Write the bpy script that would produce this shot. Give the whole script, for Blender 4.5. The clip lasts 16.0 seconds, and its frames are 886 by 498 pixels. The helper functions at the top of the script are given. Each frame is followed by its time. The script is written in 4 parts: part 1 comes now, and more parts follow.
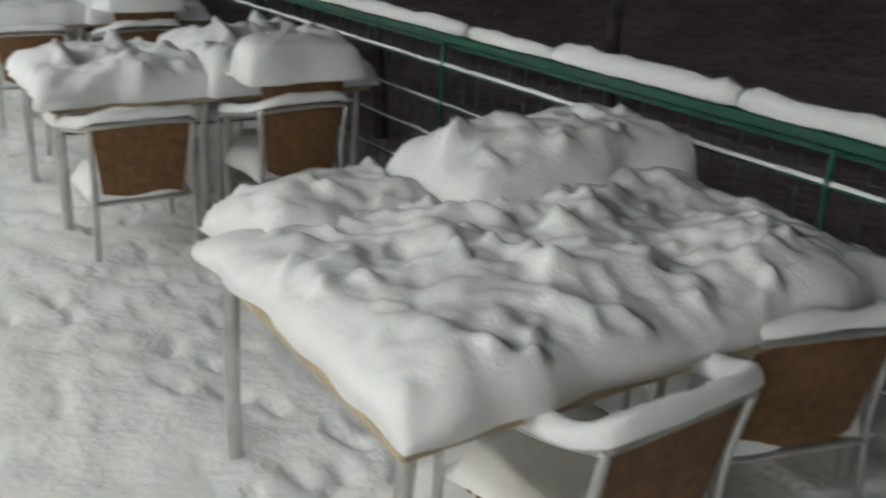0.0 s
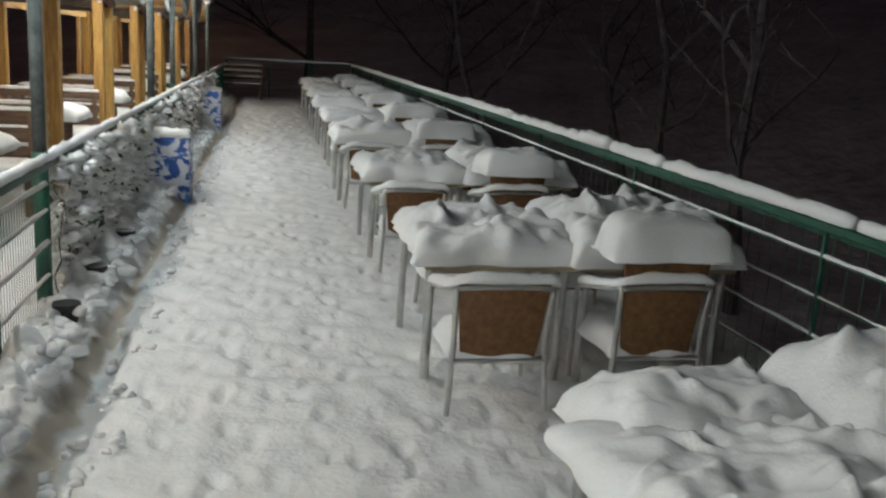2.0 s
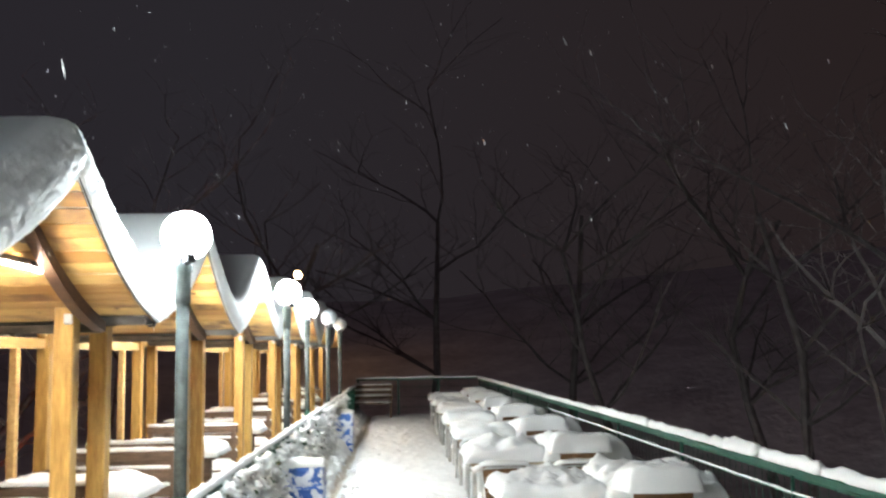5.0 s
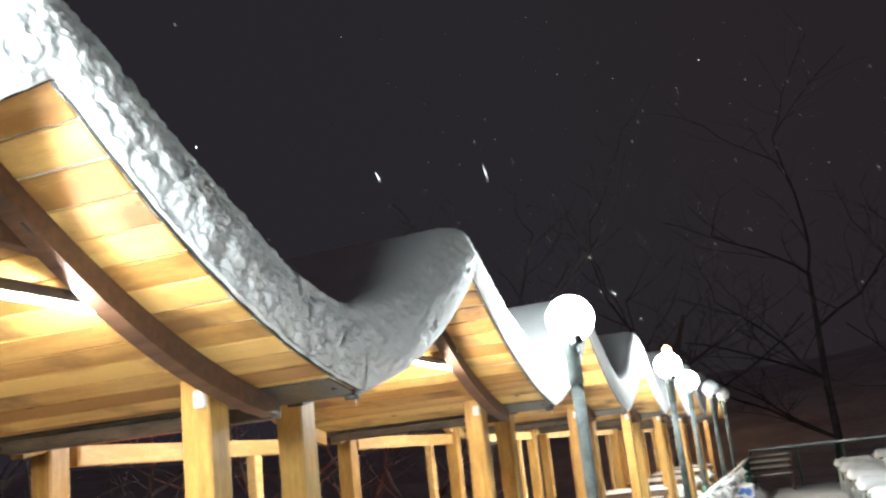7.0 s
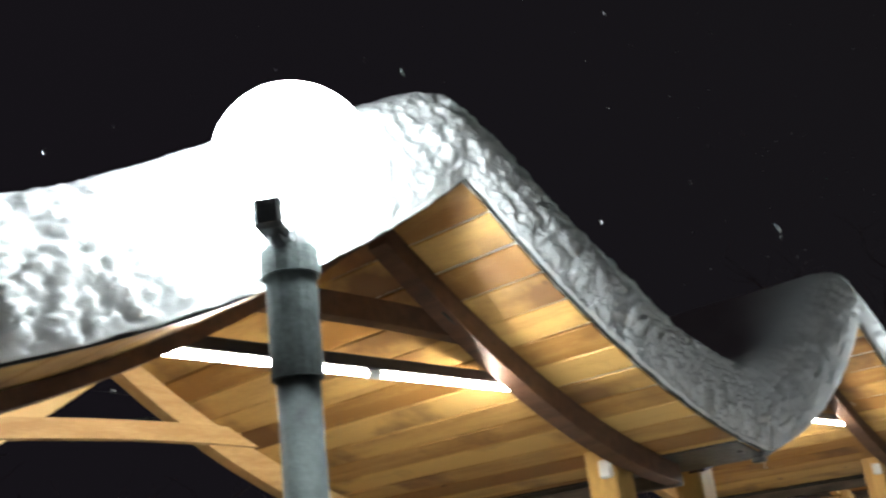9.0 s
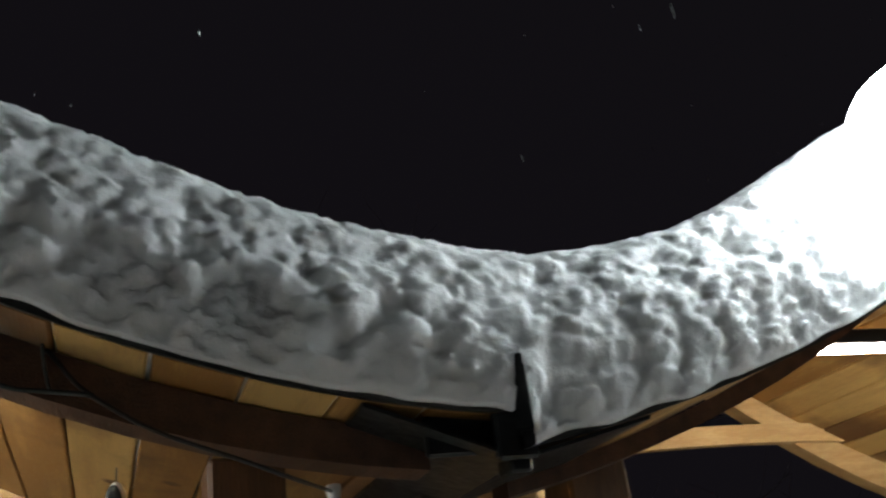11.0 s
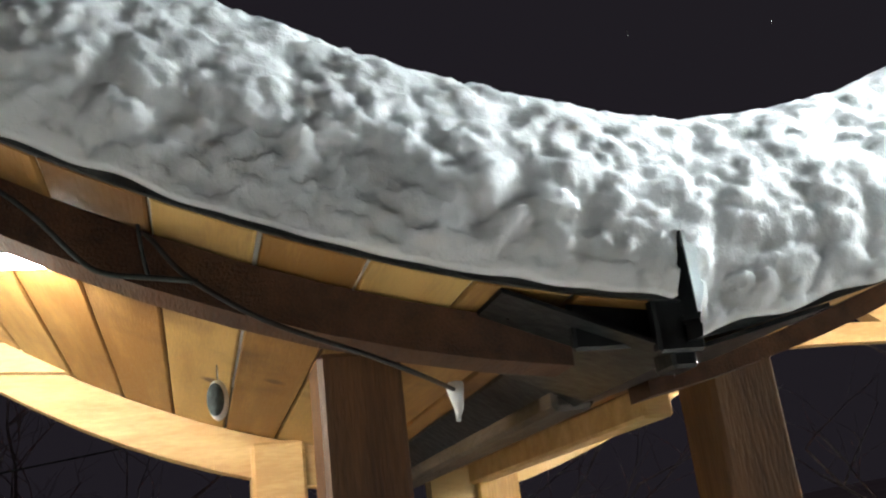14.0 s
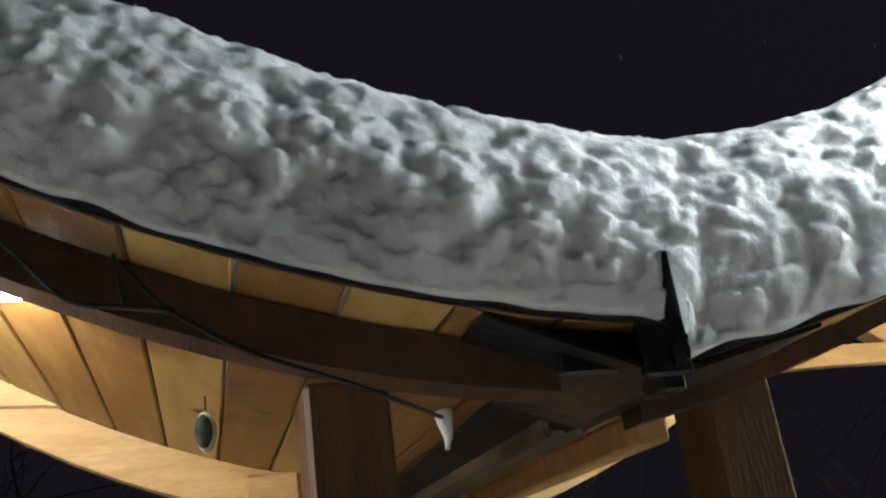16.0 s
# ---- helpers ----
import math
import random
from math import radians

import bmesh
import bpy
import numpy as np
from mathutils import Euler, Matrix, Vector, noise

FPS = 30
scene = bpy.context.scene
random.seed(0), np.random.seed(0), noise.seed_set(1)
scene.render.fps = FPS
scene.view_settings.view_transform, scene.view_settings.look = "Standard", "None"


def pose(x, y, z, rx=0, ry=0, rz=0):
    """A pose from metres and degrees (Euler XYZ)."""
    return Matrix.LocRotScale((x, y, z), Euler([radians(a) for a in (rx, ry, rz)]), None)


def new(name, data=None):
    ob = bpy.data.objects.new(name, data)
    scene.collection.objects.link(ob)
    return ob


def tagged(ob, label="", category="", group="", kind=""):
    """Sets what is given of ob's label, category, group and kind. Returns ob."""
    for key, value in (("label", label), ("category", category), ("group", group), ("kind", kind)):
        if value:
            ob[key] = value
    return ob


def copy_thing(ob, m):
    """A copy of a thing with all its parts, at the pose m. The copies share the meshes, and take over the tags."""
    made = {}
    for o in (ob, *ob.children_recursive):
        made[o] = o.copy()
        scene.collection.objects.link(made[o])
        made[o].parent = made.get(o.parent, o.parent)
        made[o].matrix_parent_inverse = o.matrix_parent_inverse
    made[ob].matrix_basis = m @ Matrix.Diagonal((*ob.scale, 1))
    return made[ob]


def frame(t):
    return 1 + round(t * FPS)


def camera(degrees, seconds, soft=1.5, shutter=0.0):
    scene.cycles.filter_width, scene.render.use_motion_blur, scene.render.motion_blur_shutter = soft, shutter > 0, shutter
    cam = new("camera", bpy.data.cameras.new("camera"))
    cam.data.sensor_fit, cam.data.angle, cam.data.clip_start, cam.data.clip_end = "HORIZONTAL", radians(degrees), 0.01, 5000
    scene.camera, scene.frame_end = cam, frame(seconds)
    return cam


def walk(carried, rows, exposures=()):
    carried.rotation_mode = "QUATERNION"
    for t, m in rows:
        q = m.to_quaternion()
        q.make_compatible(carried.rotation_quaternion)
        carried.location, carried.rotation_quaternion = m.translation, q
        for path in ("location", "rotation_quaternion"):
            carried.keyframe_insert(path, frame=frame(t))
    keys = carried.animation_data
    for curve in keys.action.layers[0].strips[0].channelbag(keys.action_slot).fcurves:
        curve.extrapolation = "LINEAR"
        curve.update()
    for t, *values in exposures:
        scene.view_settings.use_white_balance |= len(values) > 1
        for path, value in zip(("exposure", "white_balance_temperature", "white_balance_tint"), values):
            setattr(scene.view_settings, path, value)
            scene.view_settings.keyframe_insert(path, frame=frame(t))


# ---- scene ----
# ---- camera and its walk ----
cam = camera(51.8, 16.0, soft=2.2, shutter=0.35)
PATH = [
    (0.0, pose(0.069, -0.194, 1.650, 68.87, -2.31, -32.42)),
    (0.5, pose(0.039, -0.146, 1.678, 71.43, -2.64, -22.73)),
    (1.0, pose(0.048, -0.101, 1.681, 73.69, -2.95, -16.22)),
    (1.5, pose(0.050, -0.065, 1.693, 75.53, -3.26, -12.86)),
    (2.0, pose(0.037, -0.032, 1.701, 77.69, -3.20, -10.45)),
    (2.5, pose(0.003, -0.008, 1.709, 80.40, -3.34, -8.57)),
    (3.0, pose(0.006, -0.009, 1.719, 83.11, -2.73, -7.76)),
    (3.2, pose(-0.004, -0.003, 1.712, 84.36, -2.95, -7.71)),
    (5.5, pose(0.024, 0.046, 1.813, 99.29, 3.49, 1.68)),
    (6.0, pose(0.016, -0.044, 1.777, 101.10, 4.43, 9.17)),
    (6.5, pose(-0.057, -0.059, 1.756, 101.70, 5.20, 15.64)),
    (7.0, pose(-0.095, -0.085, 1.749, 103.16, 6.23, 20.47)),
    (7.5, pose(-0.122, -0.093, 1.759, 104.76, 6.79, 24.46)),
    (8.0, pose(-0.181, -0.110, 1.820, 106.26, 6.69, 28.90)),
    (8.5, pose(-0.218, -0.127, 1.794, 107.61, 6.77, 34.27)),
    (9.0, pose(-0.263, -0.226, 1.767, 109.83, 7.12, 41.66)),
    (9.5, pose(-0.307, -0.321, 1.765, 111.27, 6.80, 50.65)),
    (10.0, pose(-0.348, -0.430, 1.780, 112.37, 7.40, 58.43)),
    (10.2, pose(-0.354, -0.497, 1.776, 113.00, 7.54, 61.66)),
    (12.5, pose(-0.595, -0.616, 1.855, 112.98, 6.97, 77.37)),
    (13.0, pose(-0.606, -0.615, 1.853, 112.09, 6.87, 76.56)),
    (13.5, pose(-0.613, -0.601, 1.845, 110.68, 6.60, 75.99)),
    (14.0, pose(-0.625, -0.612, 1.835, 108.68, 6.68, 75.66)),
    (14.5, pose(-0.615, -0.603, 1.832, 107.92, 6.83, 76.17)),
    (15.0, pose(-0.634, -0.604, 1.826, 107.53, 7.25, 76.09)),
    (15.5, pose(-0.634, -0.589, 1.833, 108.53, 7.52, 75.78)),
    (16.0, pose(-0.636, -0.579, 1.834, 110.50, 7.41, 76.30)),
]
walk(cam, PATH, exposures=[(0.0, -0.05), (1.0, -0.35), (3.2, -0.35), (5.5, 1.15), (7.0, 0.95), (7.5, 0.85), (8.3, 0.2), (9.0, -0.45), (10.2, -1.45), (12.3, 0.15), (14.5, 0.36), (15.4, 0.33), (16.0, -0.48)])

# ---- world and exposure ----
world = bpy.data.worlds.new("night_sky")
scene.world = world
world.use_nodes = True
wn = world.node_tree.nodes
wl = world.node_tree.links
wtc = wn.new("ShaderNodeTexCoord")
wsep = wn.new("ShaderNodeSeparateXYZ")
wl.new(wtc.outputs["Generated"], wsep.inputs[0])
wramp = wn.new("ShaderNodeValToRGB")
wramp.color_ramp.elements[0].color = (0.0080, 0.0068, 0.0092, 1)
wramp.color_ramp.elements[1].color = (0.0082, 0.0056, 0.0056, 1)
wramp.color_ramp.elements.new(0.5).color = (0.0086, 0.0077, 0.0094, 1)
wmr = wn.new("ShaderNodeMapRange")
wmr.inputs["From Min"].default_value, wmr.inputs["From Max"].default_value = -0.9, 0.5
wl.new(wsep.outputs["X"], wmr.inputs["Value"])
wl.new(wmr.outputs[0], wramp.inputs["Fac"])
wl.new(wramp.outputs["Color"], wn["Background"].inputs["Color"])
wn["Background"].inputs["Strength"].default_value = 1.3

# ---- plan ----
Y0, P = -0.04, 3.12          # first roof valley and bay length
XE = -1.58                   # eave line
XREAR = -3.5                 # back edge of the roof
XPOST = -2.05                # front row of posts
XPOSTR = -3.30               # rear row
XF = -1.27                   # fence beside the pavilion
XR = 2.52                    # railing over the drop
YEND = 28.0


CURVE_FIRST = (2.095, 0.08, 0.26)     # the bays settled differently
CURVE_ROW = (2.045, 0.155, 0.183)
curve = [CURVE_ROW]


def roof_z(w):
    """Underside of the roof at a distance w from the valley."""
    a, b, c = curve[0]
    return a + b * w + c * w * w


# ---- materials ----
def node_material(name):
    m = bpy.data.materials.new(name)
    m.use_nodes = True
    nt = m.node_tree
    return m, nt, nt.nodes["Principled BSDF"]


def mixed(name, dark, light, scale=6.0, rough=(0.5, 0.8), bump=0.2, fine=60.0, metal=0.0, stretch=(1, 1, 1), island=0.0, dist=0.01):
    """A surface that varies at two scales, with fine relief."""
    m, nt, b = node_material(name)
    n, l = nt.nodes, nt.links
    tc = n.new("ShaderNodeTexCoord")
    mp = n.new("ShaderNodeMapping")
    mp.inputs["Scale"].default_value = stretch
    l.new(tc.outputs["Object"], mp.inputs["Vector"])
    info = n.new("ShaderNodeObjectInfo")
    add = n.new("ShaderNodeVectorMath")
    add.operation = "ADD"
    comb = n.new("ShaderNodeCombineXYZ")
    mul = n.new("ShaderNodeMath")
    mul.operation = "MULTIPLY"
    mul.inputs[1].default_value = 17.0
    l.new(info.outputs["Random"], mul.inputs[0])
    l.new(mul.outputs[0], comb.inputs["X"])
    l.new(mul.outputs[0], comb.inputs["Z"])
    l.new(mp.outputs["Vector"], add.inputs[0])
    l.new(comb.outputs[0], add.inputs[1])
    big = n.new("ShaderNodeTexNoise")
    big.inputs["Scale"].default_value = scale
    big.inputs["Detail"].default_value = 4
    small = n.new("ShaderNodeTexNoise")
    small.inputs["Scale"].default_value = fine
    small.inputs["Detail"].default_value = 3
    for t in (big, small):
        l.new(add.outputs[0], t.inputs["Vector"])
    mx = n.new("ShaderNodeMath")
    mx.operation = "MULTIPLY_ADD"
    mx.inputs[1].default_value = 0.35
    l.new(small.outputs["Fac"], mx.inputs[0])
    sc = n.new("ShaderNodeMath")
    sc.operation = "MULTIPLY"
    sc.inputs[1].default_value = 0.65
    l.new(big.outputs["Fac"], sc.inputs[0])
    l.new(sc.outputs[0], mx.inputs[2])
    if island:
        vr = n.new("ShaderNodeMath")
        vr.operation = "MULTIPLY_ADD"
        vr.inputs[1].default_value = island
        vr.inputs[2].default_value = -island / 2
        l.new(info.outputs["Random"], vr.inputs[0])
        ad = n.new("ShaderNodeMath")
        ad.operation = "ADD"
        l.new(mx.outputs[0], ad.inputs[0])
        l.new(vr.outputs[0], ad.inputs[1])
        src = ad
    else:
        src = mx
    ramp = n.new("ShaderNodeValToRGB")
    ramp.color_ramp.elements[0].position, ramp.color_ramp.elements[1].position = 0.32, 0.68
    ramp.color_ramp.elements[0].color, ramp.color_ramp.elements[1].color = (*dark, 1), (*light, 1)
    l.new(src.outputs[0], ramp.inputs["Fac"])
    l.new(ramp.outputs["Color"], b.inputs["Base Color"])
    rr = n.new("ShaderNodeMapRange")
    rr.inputs["To Min"].default_value, rr.inputs["To Max"].default_value = rough
    l.new(small.outputs["Fac"], rr.inputs["Value"])
    l.new(rr.outputs[0], b.inputs["Roughness"])
    b.inputs["Metallic"].default_value = metal
    bp = n.new("ShaderNodeBump")
    bp.inputs["Strength"].default_value = bump
    bp.inputs["Distance"].default_value = dist
    l.new(small.outputs["Fac"], bp.inputs["Height"])
    l.new(bp.outputs["Normal"], b.inputs["Normal"])
    return m


def glowing(name, colour, strength):
    m, nt, b = node_material(name)
    b.inputs["Base Color"].default_value = (0.9, 0.9, 0.9, 1)
    b.inputs["Emission Color"].default_value = (*colour, 1)
    b.inputs["Emission Strength"].default_value = strength
    return m


def knotty(name, dark, light, stain):
    """Pine boards: long grain, a few knots, water stains, each board its own tone."""
    m = mixed(name, dark, light, 2.2, (0.45, 0.7), 0.12, 28.0, stretch=(0.9, 9, 9), island=0.55)
    nt = m.node_tree
    n, l = nt.nodes, nt.links
    b = n["Principled BSDF"]
    ramp = [q for q in n if q.type == "VALTORGB"][0]
    tc = n.new("ShaderNodeTexCoord")
    info = n.new("ShaderNodeObjectInfo")
    sh = n.new("ShaderNodeVectorMath")
    sh.operation = "MULTIPLY_ADD"
    cb = n.new("ShaderNodeCombineXYZ")
    for k in ("X", "Y"):
        l.new(info.outputs["Random"], cb.inputs[k])
    sh.inputs[1].default_value = (23, 11, 0)
    l.new(cb.outputs[0], sh.inputs[0])
    l.new(tc.outputs["Object"], sh.inputs[2])
    vo = n.new("ShaderNodeTexVoronoi")
    vo.inputs["Scale"].default_value = 3.4
    l.new(sh.outputs[0], vo.inputs["Vector"])
    kr = n.new("ShaderNodeValToRGB")
    kr.color_ramp.elements[0].position, kr.color_ramp.elements[1].position = 0.06, 0.10
    kr.color_ramp.elements[0].color, kr.color_ramp.elements[1].color = (1, 1, 1, 1), (0, 0, 0, 1)
    l.new(vo.outputs["Distance"], kr.inputs["Fac"])
    wet = n.new("ShaderNodeTexNoise")
    wet.inputs["Scale"].default_value = 2.6
    wet.inputs["Detail"].default_value = 5
    l.new(sh.outputs[0], wet.inputs["Vector"])
    wr = n.new("ShaderNodeValToRGB")
    wr.color_ramp.elements[0].position, wr.color_ramp.elements[1].position = 0.52, 0.66
    wr.color_ramp.elements[0].color, wr.color_ramp.elements[1].color = (0, 0, 0, 1), (0.85, 0.85, 0.85, 1)
    l.new(wet.outputs["Fac"], wr.inputs["Fac"])
    mxs = n.new("ShaderNodeMath")
    mxs.operation = "MAXIMUM"
    l.new(kr.outputs["Color"], mxs.inputs[0])
    l.new(wr.outputs["Color"], mxs.inputs[1])
    mix = n.new("ShaderNodeMixRGB")
    mix.inputs["Color2"].default_value = (*stain, 1)
    l.new(mxs.outputs[0], mix.inputs["Fac"])
    l.new(ramp.outputs["Color"], mix.inputs["Color1"])
    l.new(mix.outputs["Color"], b.inputs["Base Color"])
    return m


def snow_material(name, bump=0.5, fine=90.0, dist=0.012, tone=0.84, glow=0.0):
    m = mixed(name, (tone * 0.93, tone * 0.95, tone * 0.96), (tone, tone, tone), 3.0, (0.65, 0.9), bump, fine, dist=dist)
    b = m.node_tree.nodes["Principled BSDF"]
    b.inputs["Specular IOR Level"].default_value = 0.25
    b.inputs["Subsurface Weight"].default_value = glow
    b.inputs["Subsurface Radius"].default_value = (1.0, 1.0, 1.0)
    b.inputs["Subsurface Scale"].default_value = 0.04
    return m


SNOW = snow_material("settled_snow", 0.22, 70.0, 0.01)
SNOW_GROUND = snow_material("trodden_snow", 0.4, 30.0, 0.02, 0.82)
gn, gl = SNOW_GROUND.node_tree.nodes, SNOW_GROUND.node_tree.links
g_ramp = [q_ for q_ in gn if q_.type == "VALTORGB"][0]
g_tc = gn.new("ShaderNodeTexCoord")
g_sep = gn.new("ShaderNodeSeparateXYZ")
gl.new(g_tc.outputs["Object"], g_sep.inputs[0])
g_noise = gn.new("ShaderNodeTexNoise")
g_noise.inputs["Scale"].default_value, g_noise.inputs["Detail"].default_value = 3.5, 5
gl.new(g_tc.outputs["Object"], g_noise.inputs["Vector"])
g_wave = gn.new("ShaderNodeMath")
g_wave.operation = "MULTIPLY_ADD"
g_wave.inputs[1].default_value = 0.22
gl.new(g_noise.outputs["Fac"], g_wave.inputs[0])
gl.new(g_sep.outputs["X"], g_wave.inputs[2])
g_map = gn.new("ShaderNodeValToRGB")          # grubby trodden groove along the fence
g_map.color_ramp.elements[0].position, g_map.color_ramp.elements[1].position = 0.41, 0.56
for pos, fac in ((0.45, 0.75), (0.52, 0.75)):
    g_map.color_ramp.elements.new(pos).color = (fac, fac, fac, 1)
for e_ in (0, 3):
    g_map.color_ramp.elements[e_].color = (0, 0, 0, 1)
g_shift = gn.new("ShaderNodeMapRange")
g_shift.inputs["From Min"].default_value, g_shift.inputs["From Max"].default_value = -1.25, -0.25
gl.new(g_wave.outputs[0], g_shift.inputs["Value"])
gl.new(g_shift.outputs[0], g_map.inputs["Fac"])
g_mix = gn.new("ShaderNodeMix")
g_mix.data_type = "RGBA"
gl.new(g_map.outputs["Color"], g_mix.inputs[0])
gl.new(g_ramp.outputs["Color"], g_mix.inputs[6])
g_mix.inputs[7].default_value = (0.46, 0.38, 0.28, 1)
gl.new(g_mix.outputs[2], gn["Principled BSDF"].inputs["Base Color"])
SNOW_ROOF = snow_material("thick_roof_snow", 0.35, 62.0, 0.012, 0.86, 0.85)
BOARD = knotty("pine_board", (0.31, 0.15, 0.036), (0.60, 0.38, 0.125), (0.13, 0.055, 0.018))
BEAM_DARK = mixed("dark_brown_beam", (0.045, 0.022, 0.012), (0.13, 0.06, 0.03), 5, (0.45, 0.75), 0.25, 40, stretch=(1, 6, 6))
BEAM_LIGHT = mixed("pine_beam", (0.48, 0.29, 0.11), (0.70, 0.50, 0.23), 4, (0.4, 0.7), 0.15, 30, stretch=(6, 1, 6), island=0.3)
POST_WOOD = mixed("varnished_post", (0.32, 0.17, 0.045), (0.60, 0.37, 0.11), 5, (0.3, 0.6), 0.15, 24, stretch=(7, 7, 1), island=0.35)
# same post wood with the shade of unlit front faces in its colour
POST_SHADE = mixed("shaded_post", (0.06, 0.028, 0.014), (0.17, 0.085, 0.035), 5, (0.4, 0.7), 0.2, 24, stretch=(7, 7, 1), island=0.2)
VALLEY_WOOD = mixed("dark_stained_beam", (0.014, 0.010, 0.007), (0.11, 0.085, 0.06), 5, (0.35, 0.7), 0.25, 30, stretch=(1, 5, 5))
WEATHERED = mixed("weathered_bench_wood", (0.07, 0.045, 0.03), (0.19, 0.12, 0.08), 6, (0.6, 0.9), 0.3, 40, stretch=(1, 6, 6))
GUTTER = mixed("wet_black_sheet", (0.006, 0.007, 0.007), (0.02, 0.022, 0.022), 8, (0.2, 0.5), 0.2, 50)
GREEN_PAINT = mixed("green_paint", (0.006, 0.05, 0.034), (0.015, 0.10, 0.066), 8, (0.35, 0.6), 0.1, 60)
GALVANISED = mixed("galvanised_steel", (0.018, 0.024, 0.024), (0.085, 0.10, 0.097), 14, (0.6, 0.85), 0.25, 90)
GALVANISED.node_tree.nodes["Principled BSDF"].inputs["Specular IOR Level"].default_value = 0.25
ALUMINIUM = mixed("brushed_aluminium", (0.45, 0.45, 0.44), (0.68, 0.68, 0.66), 10, (0.25, 0.45), 0.05, 90, metal=0.9)
WICKER = mixed("brown_woven_back", (0.10, 0.045, 0.015), (0.22, 0.11, 0.04), 30, (0.5, 0.7), 0.5, 160)
TABLETOP = mixed("beige_tabletop", (0.32, 0.25, 0.16), (0.48, 0.40, 0.28), 8, (0.4, 0.6), 0.05, 60)
BLUE = knotty("snow_plastered_blue", (0.02, 0.07, 0.30), (0.05, 0.15, 0.5), (0.8, 0.82, 0.84))
for q_ in BLUE.node_tree.nodes:
    if q_.type == "TEX_NOISE" and abs(q_.inputs["Scale"].default_value - 2.6) < 0.01:
        q_.inputs["Scale"].default_value = 9.0
    if q_.type == "VALTORGB" and abs(q_.color_ramp.elements[0].position - 0.52) < 0.01:
        q_.color_ramp.elements[0].position, q_.color_ramp.elements[1].position = 0.47, 0.52
BLACK = mixed("black_plastic", (0.008, 0.008, 0.009), (0.02, 0.02, 0.022), 20, (0.3, 0.5), 0.05, 60)
WHITE = mixed("white_plastic", (0.7, 0.7, 0.68), (0.82, 0.82, 0.8), 20, (0.3, 0.5), 0.05, 60)
BARK_SNOW = mixed("snow_dusted_bark", (0.05, 0.042, 0.042), (0.19, 0.17, 0.175), 5, (0.7, 0.95), 0.5, 30)
LEAF = mixed("snowy_foliage", (0.03, 0.06, 0.03), (0.09, 0.12, 0.06), 12, (0.5, 0.8), 0.2, 60)
EARTH = mixed("dark_slope", (0.02, 0.018, 0.02), (0.10, 0.09, 0.10), 0.6, (0.8, 1.0), 0.4, 6)
HILL = mixed("snowy_wooded_slope", (0.48, 0.42, 0.46), (0.84, 0.78, 0.82), 0.35, (0.8, 1.0), 0.5, 2.0, dist=0.3)
GLOBE_ON = glowing("lit_opal_globe", (0.87, 0.98, 1.0), 142.0)
GLOBE_OFF = mixed("unlit_opal_globe", (0.55, 0.58, 0.6), (0.7, 0.72, 0.74), 5, (0.2, 0.4), 0.02, 30)
TUBE_ON = glowing("lit_led_tube", (1.0, 0.96, 0.86), 400.0)


# ---- mesh helpers ----
def part(name, bm, material, parent=None, label="", smooth=False):
    me = bpy.data.meshes.new(name)
    bm.normal_update()
    bm.to_mesh(me)
    bm.free()
    me.materials.append(material)
    if smooth:
        me.polygons.foreach_set("use_smooth", [True] * len(me.polygons))
    ob = new(name, me)
    ob.parent = parent
    if label:
        ob["label"] = label
    return ob


def again(name, ob, parent, m):
    """Another part on the mesh of an existing one."""
    o = new(name, ob.data)
    o.parent = parent
    o.matrix_basis = m
    return o


def thing(name, label, category, group="", at=(0, 0, 0), turn=0.0):
    e = new(name)
    e.empty_display_size = 0.1
    e.location = at
    e.rotation_euler = (0, 0, radians(turn))
    return tagged(e, label, category, group)


def box(bm, c, s, m=None, bevel=0.0):
    r = bmesh.ops.create_cube(bm, size=1.0, matrix=Matrix.Translation(c) @ (m or Matrix()) @ Matrix.Diagonal((*s, 1)))
    if bevel:
        es = list({e for v in r["verts"] for e in v.link_edges})
        bmesh.ops.bevel(bm, geom=es, offset=bevel, segments=1, affect="EDGES")
    return bm


def tube(bm, pts, r, seg=8, taper=None):
    """A round bar along a line of points."""
    pts = [Vector(p) for p in pts]
    rings = []
    up = Vector((0.13, 0.31, 0.94)).normalized()
    for i, p in enumerate(pts):
        d = (pts[min(i + 1, len(pts) - 1)] - pts[max(i - 1, 0)]).normalized()
        a = d.cross(up)
        if a.length < 0.05:
            a = d.cross(Vector((1, 0, 0)))
        a.normalize()
        b = d.cross(a)
        rad = r if taper is None else r + (taper - r) * i / (len(pts) - 1)
        rings.append([bm.verts.new(p + (a * math.cos(k * math.tau / seg) + b * math.sin(k * math.tau / seg)) * rad) for k in range(seg)])
    for q, w in zip(rings, rings[1:]):
        for k in range(seg):
            bm.faces.new((q[k], q[(k + 1) % seg], w[(k + 1) % seg], w[k]))
    bm.faces.new(rings[0][::-1])
    bm.faces.new(rings[-1])
    return bm


def arc(pts, n=6):
    """A smooth line through the given points."""
    pts = [Vector(p) for p in pts]
    out = []
    for i in range(len(pts) - 1):
        p0, p1, p2, p3 = pts[max(i - 1, 0)], pts[i], pts[i + 1], pts[min(i + 2, len(pts) - 1)]
        for k in range(n):
            t = k / n
            out.append(0.5 * (2 * p1 + (p2 - p0) * t + (2 * p0 - 5 * p1 + 4 * p2 - p3) * t * t + (3 * p1 - p0 - 3 * p2 + p3) * t ** 3))
    return out + [pts[-1]]


def billow(x, y, z, f):
    return abs(noise.noise(Vector((x * f, y * f, z * f))))


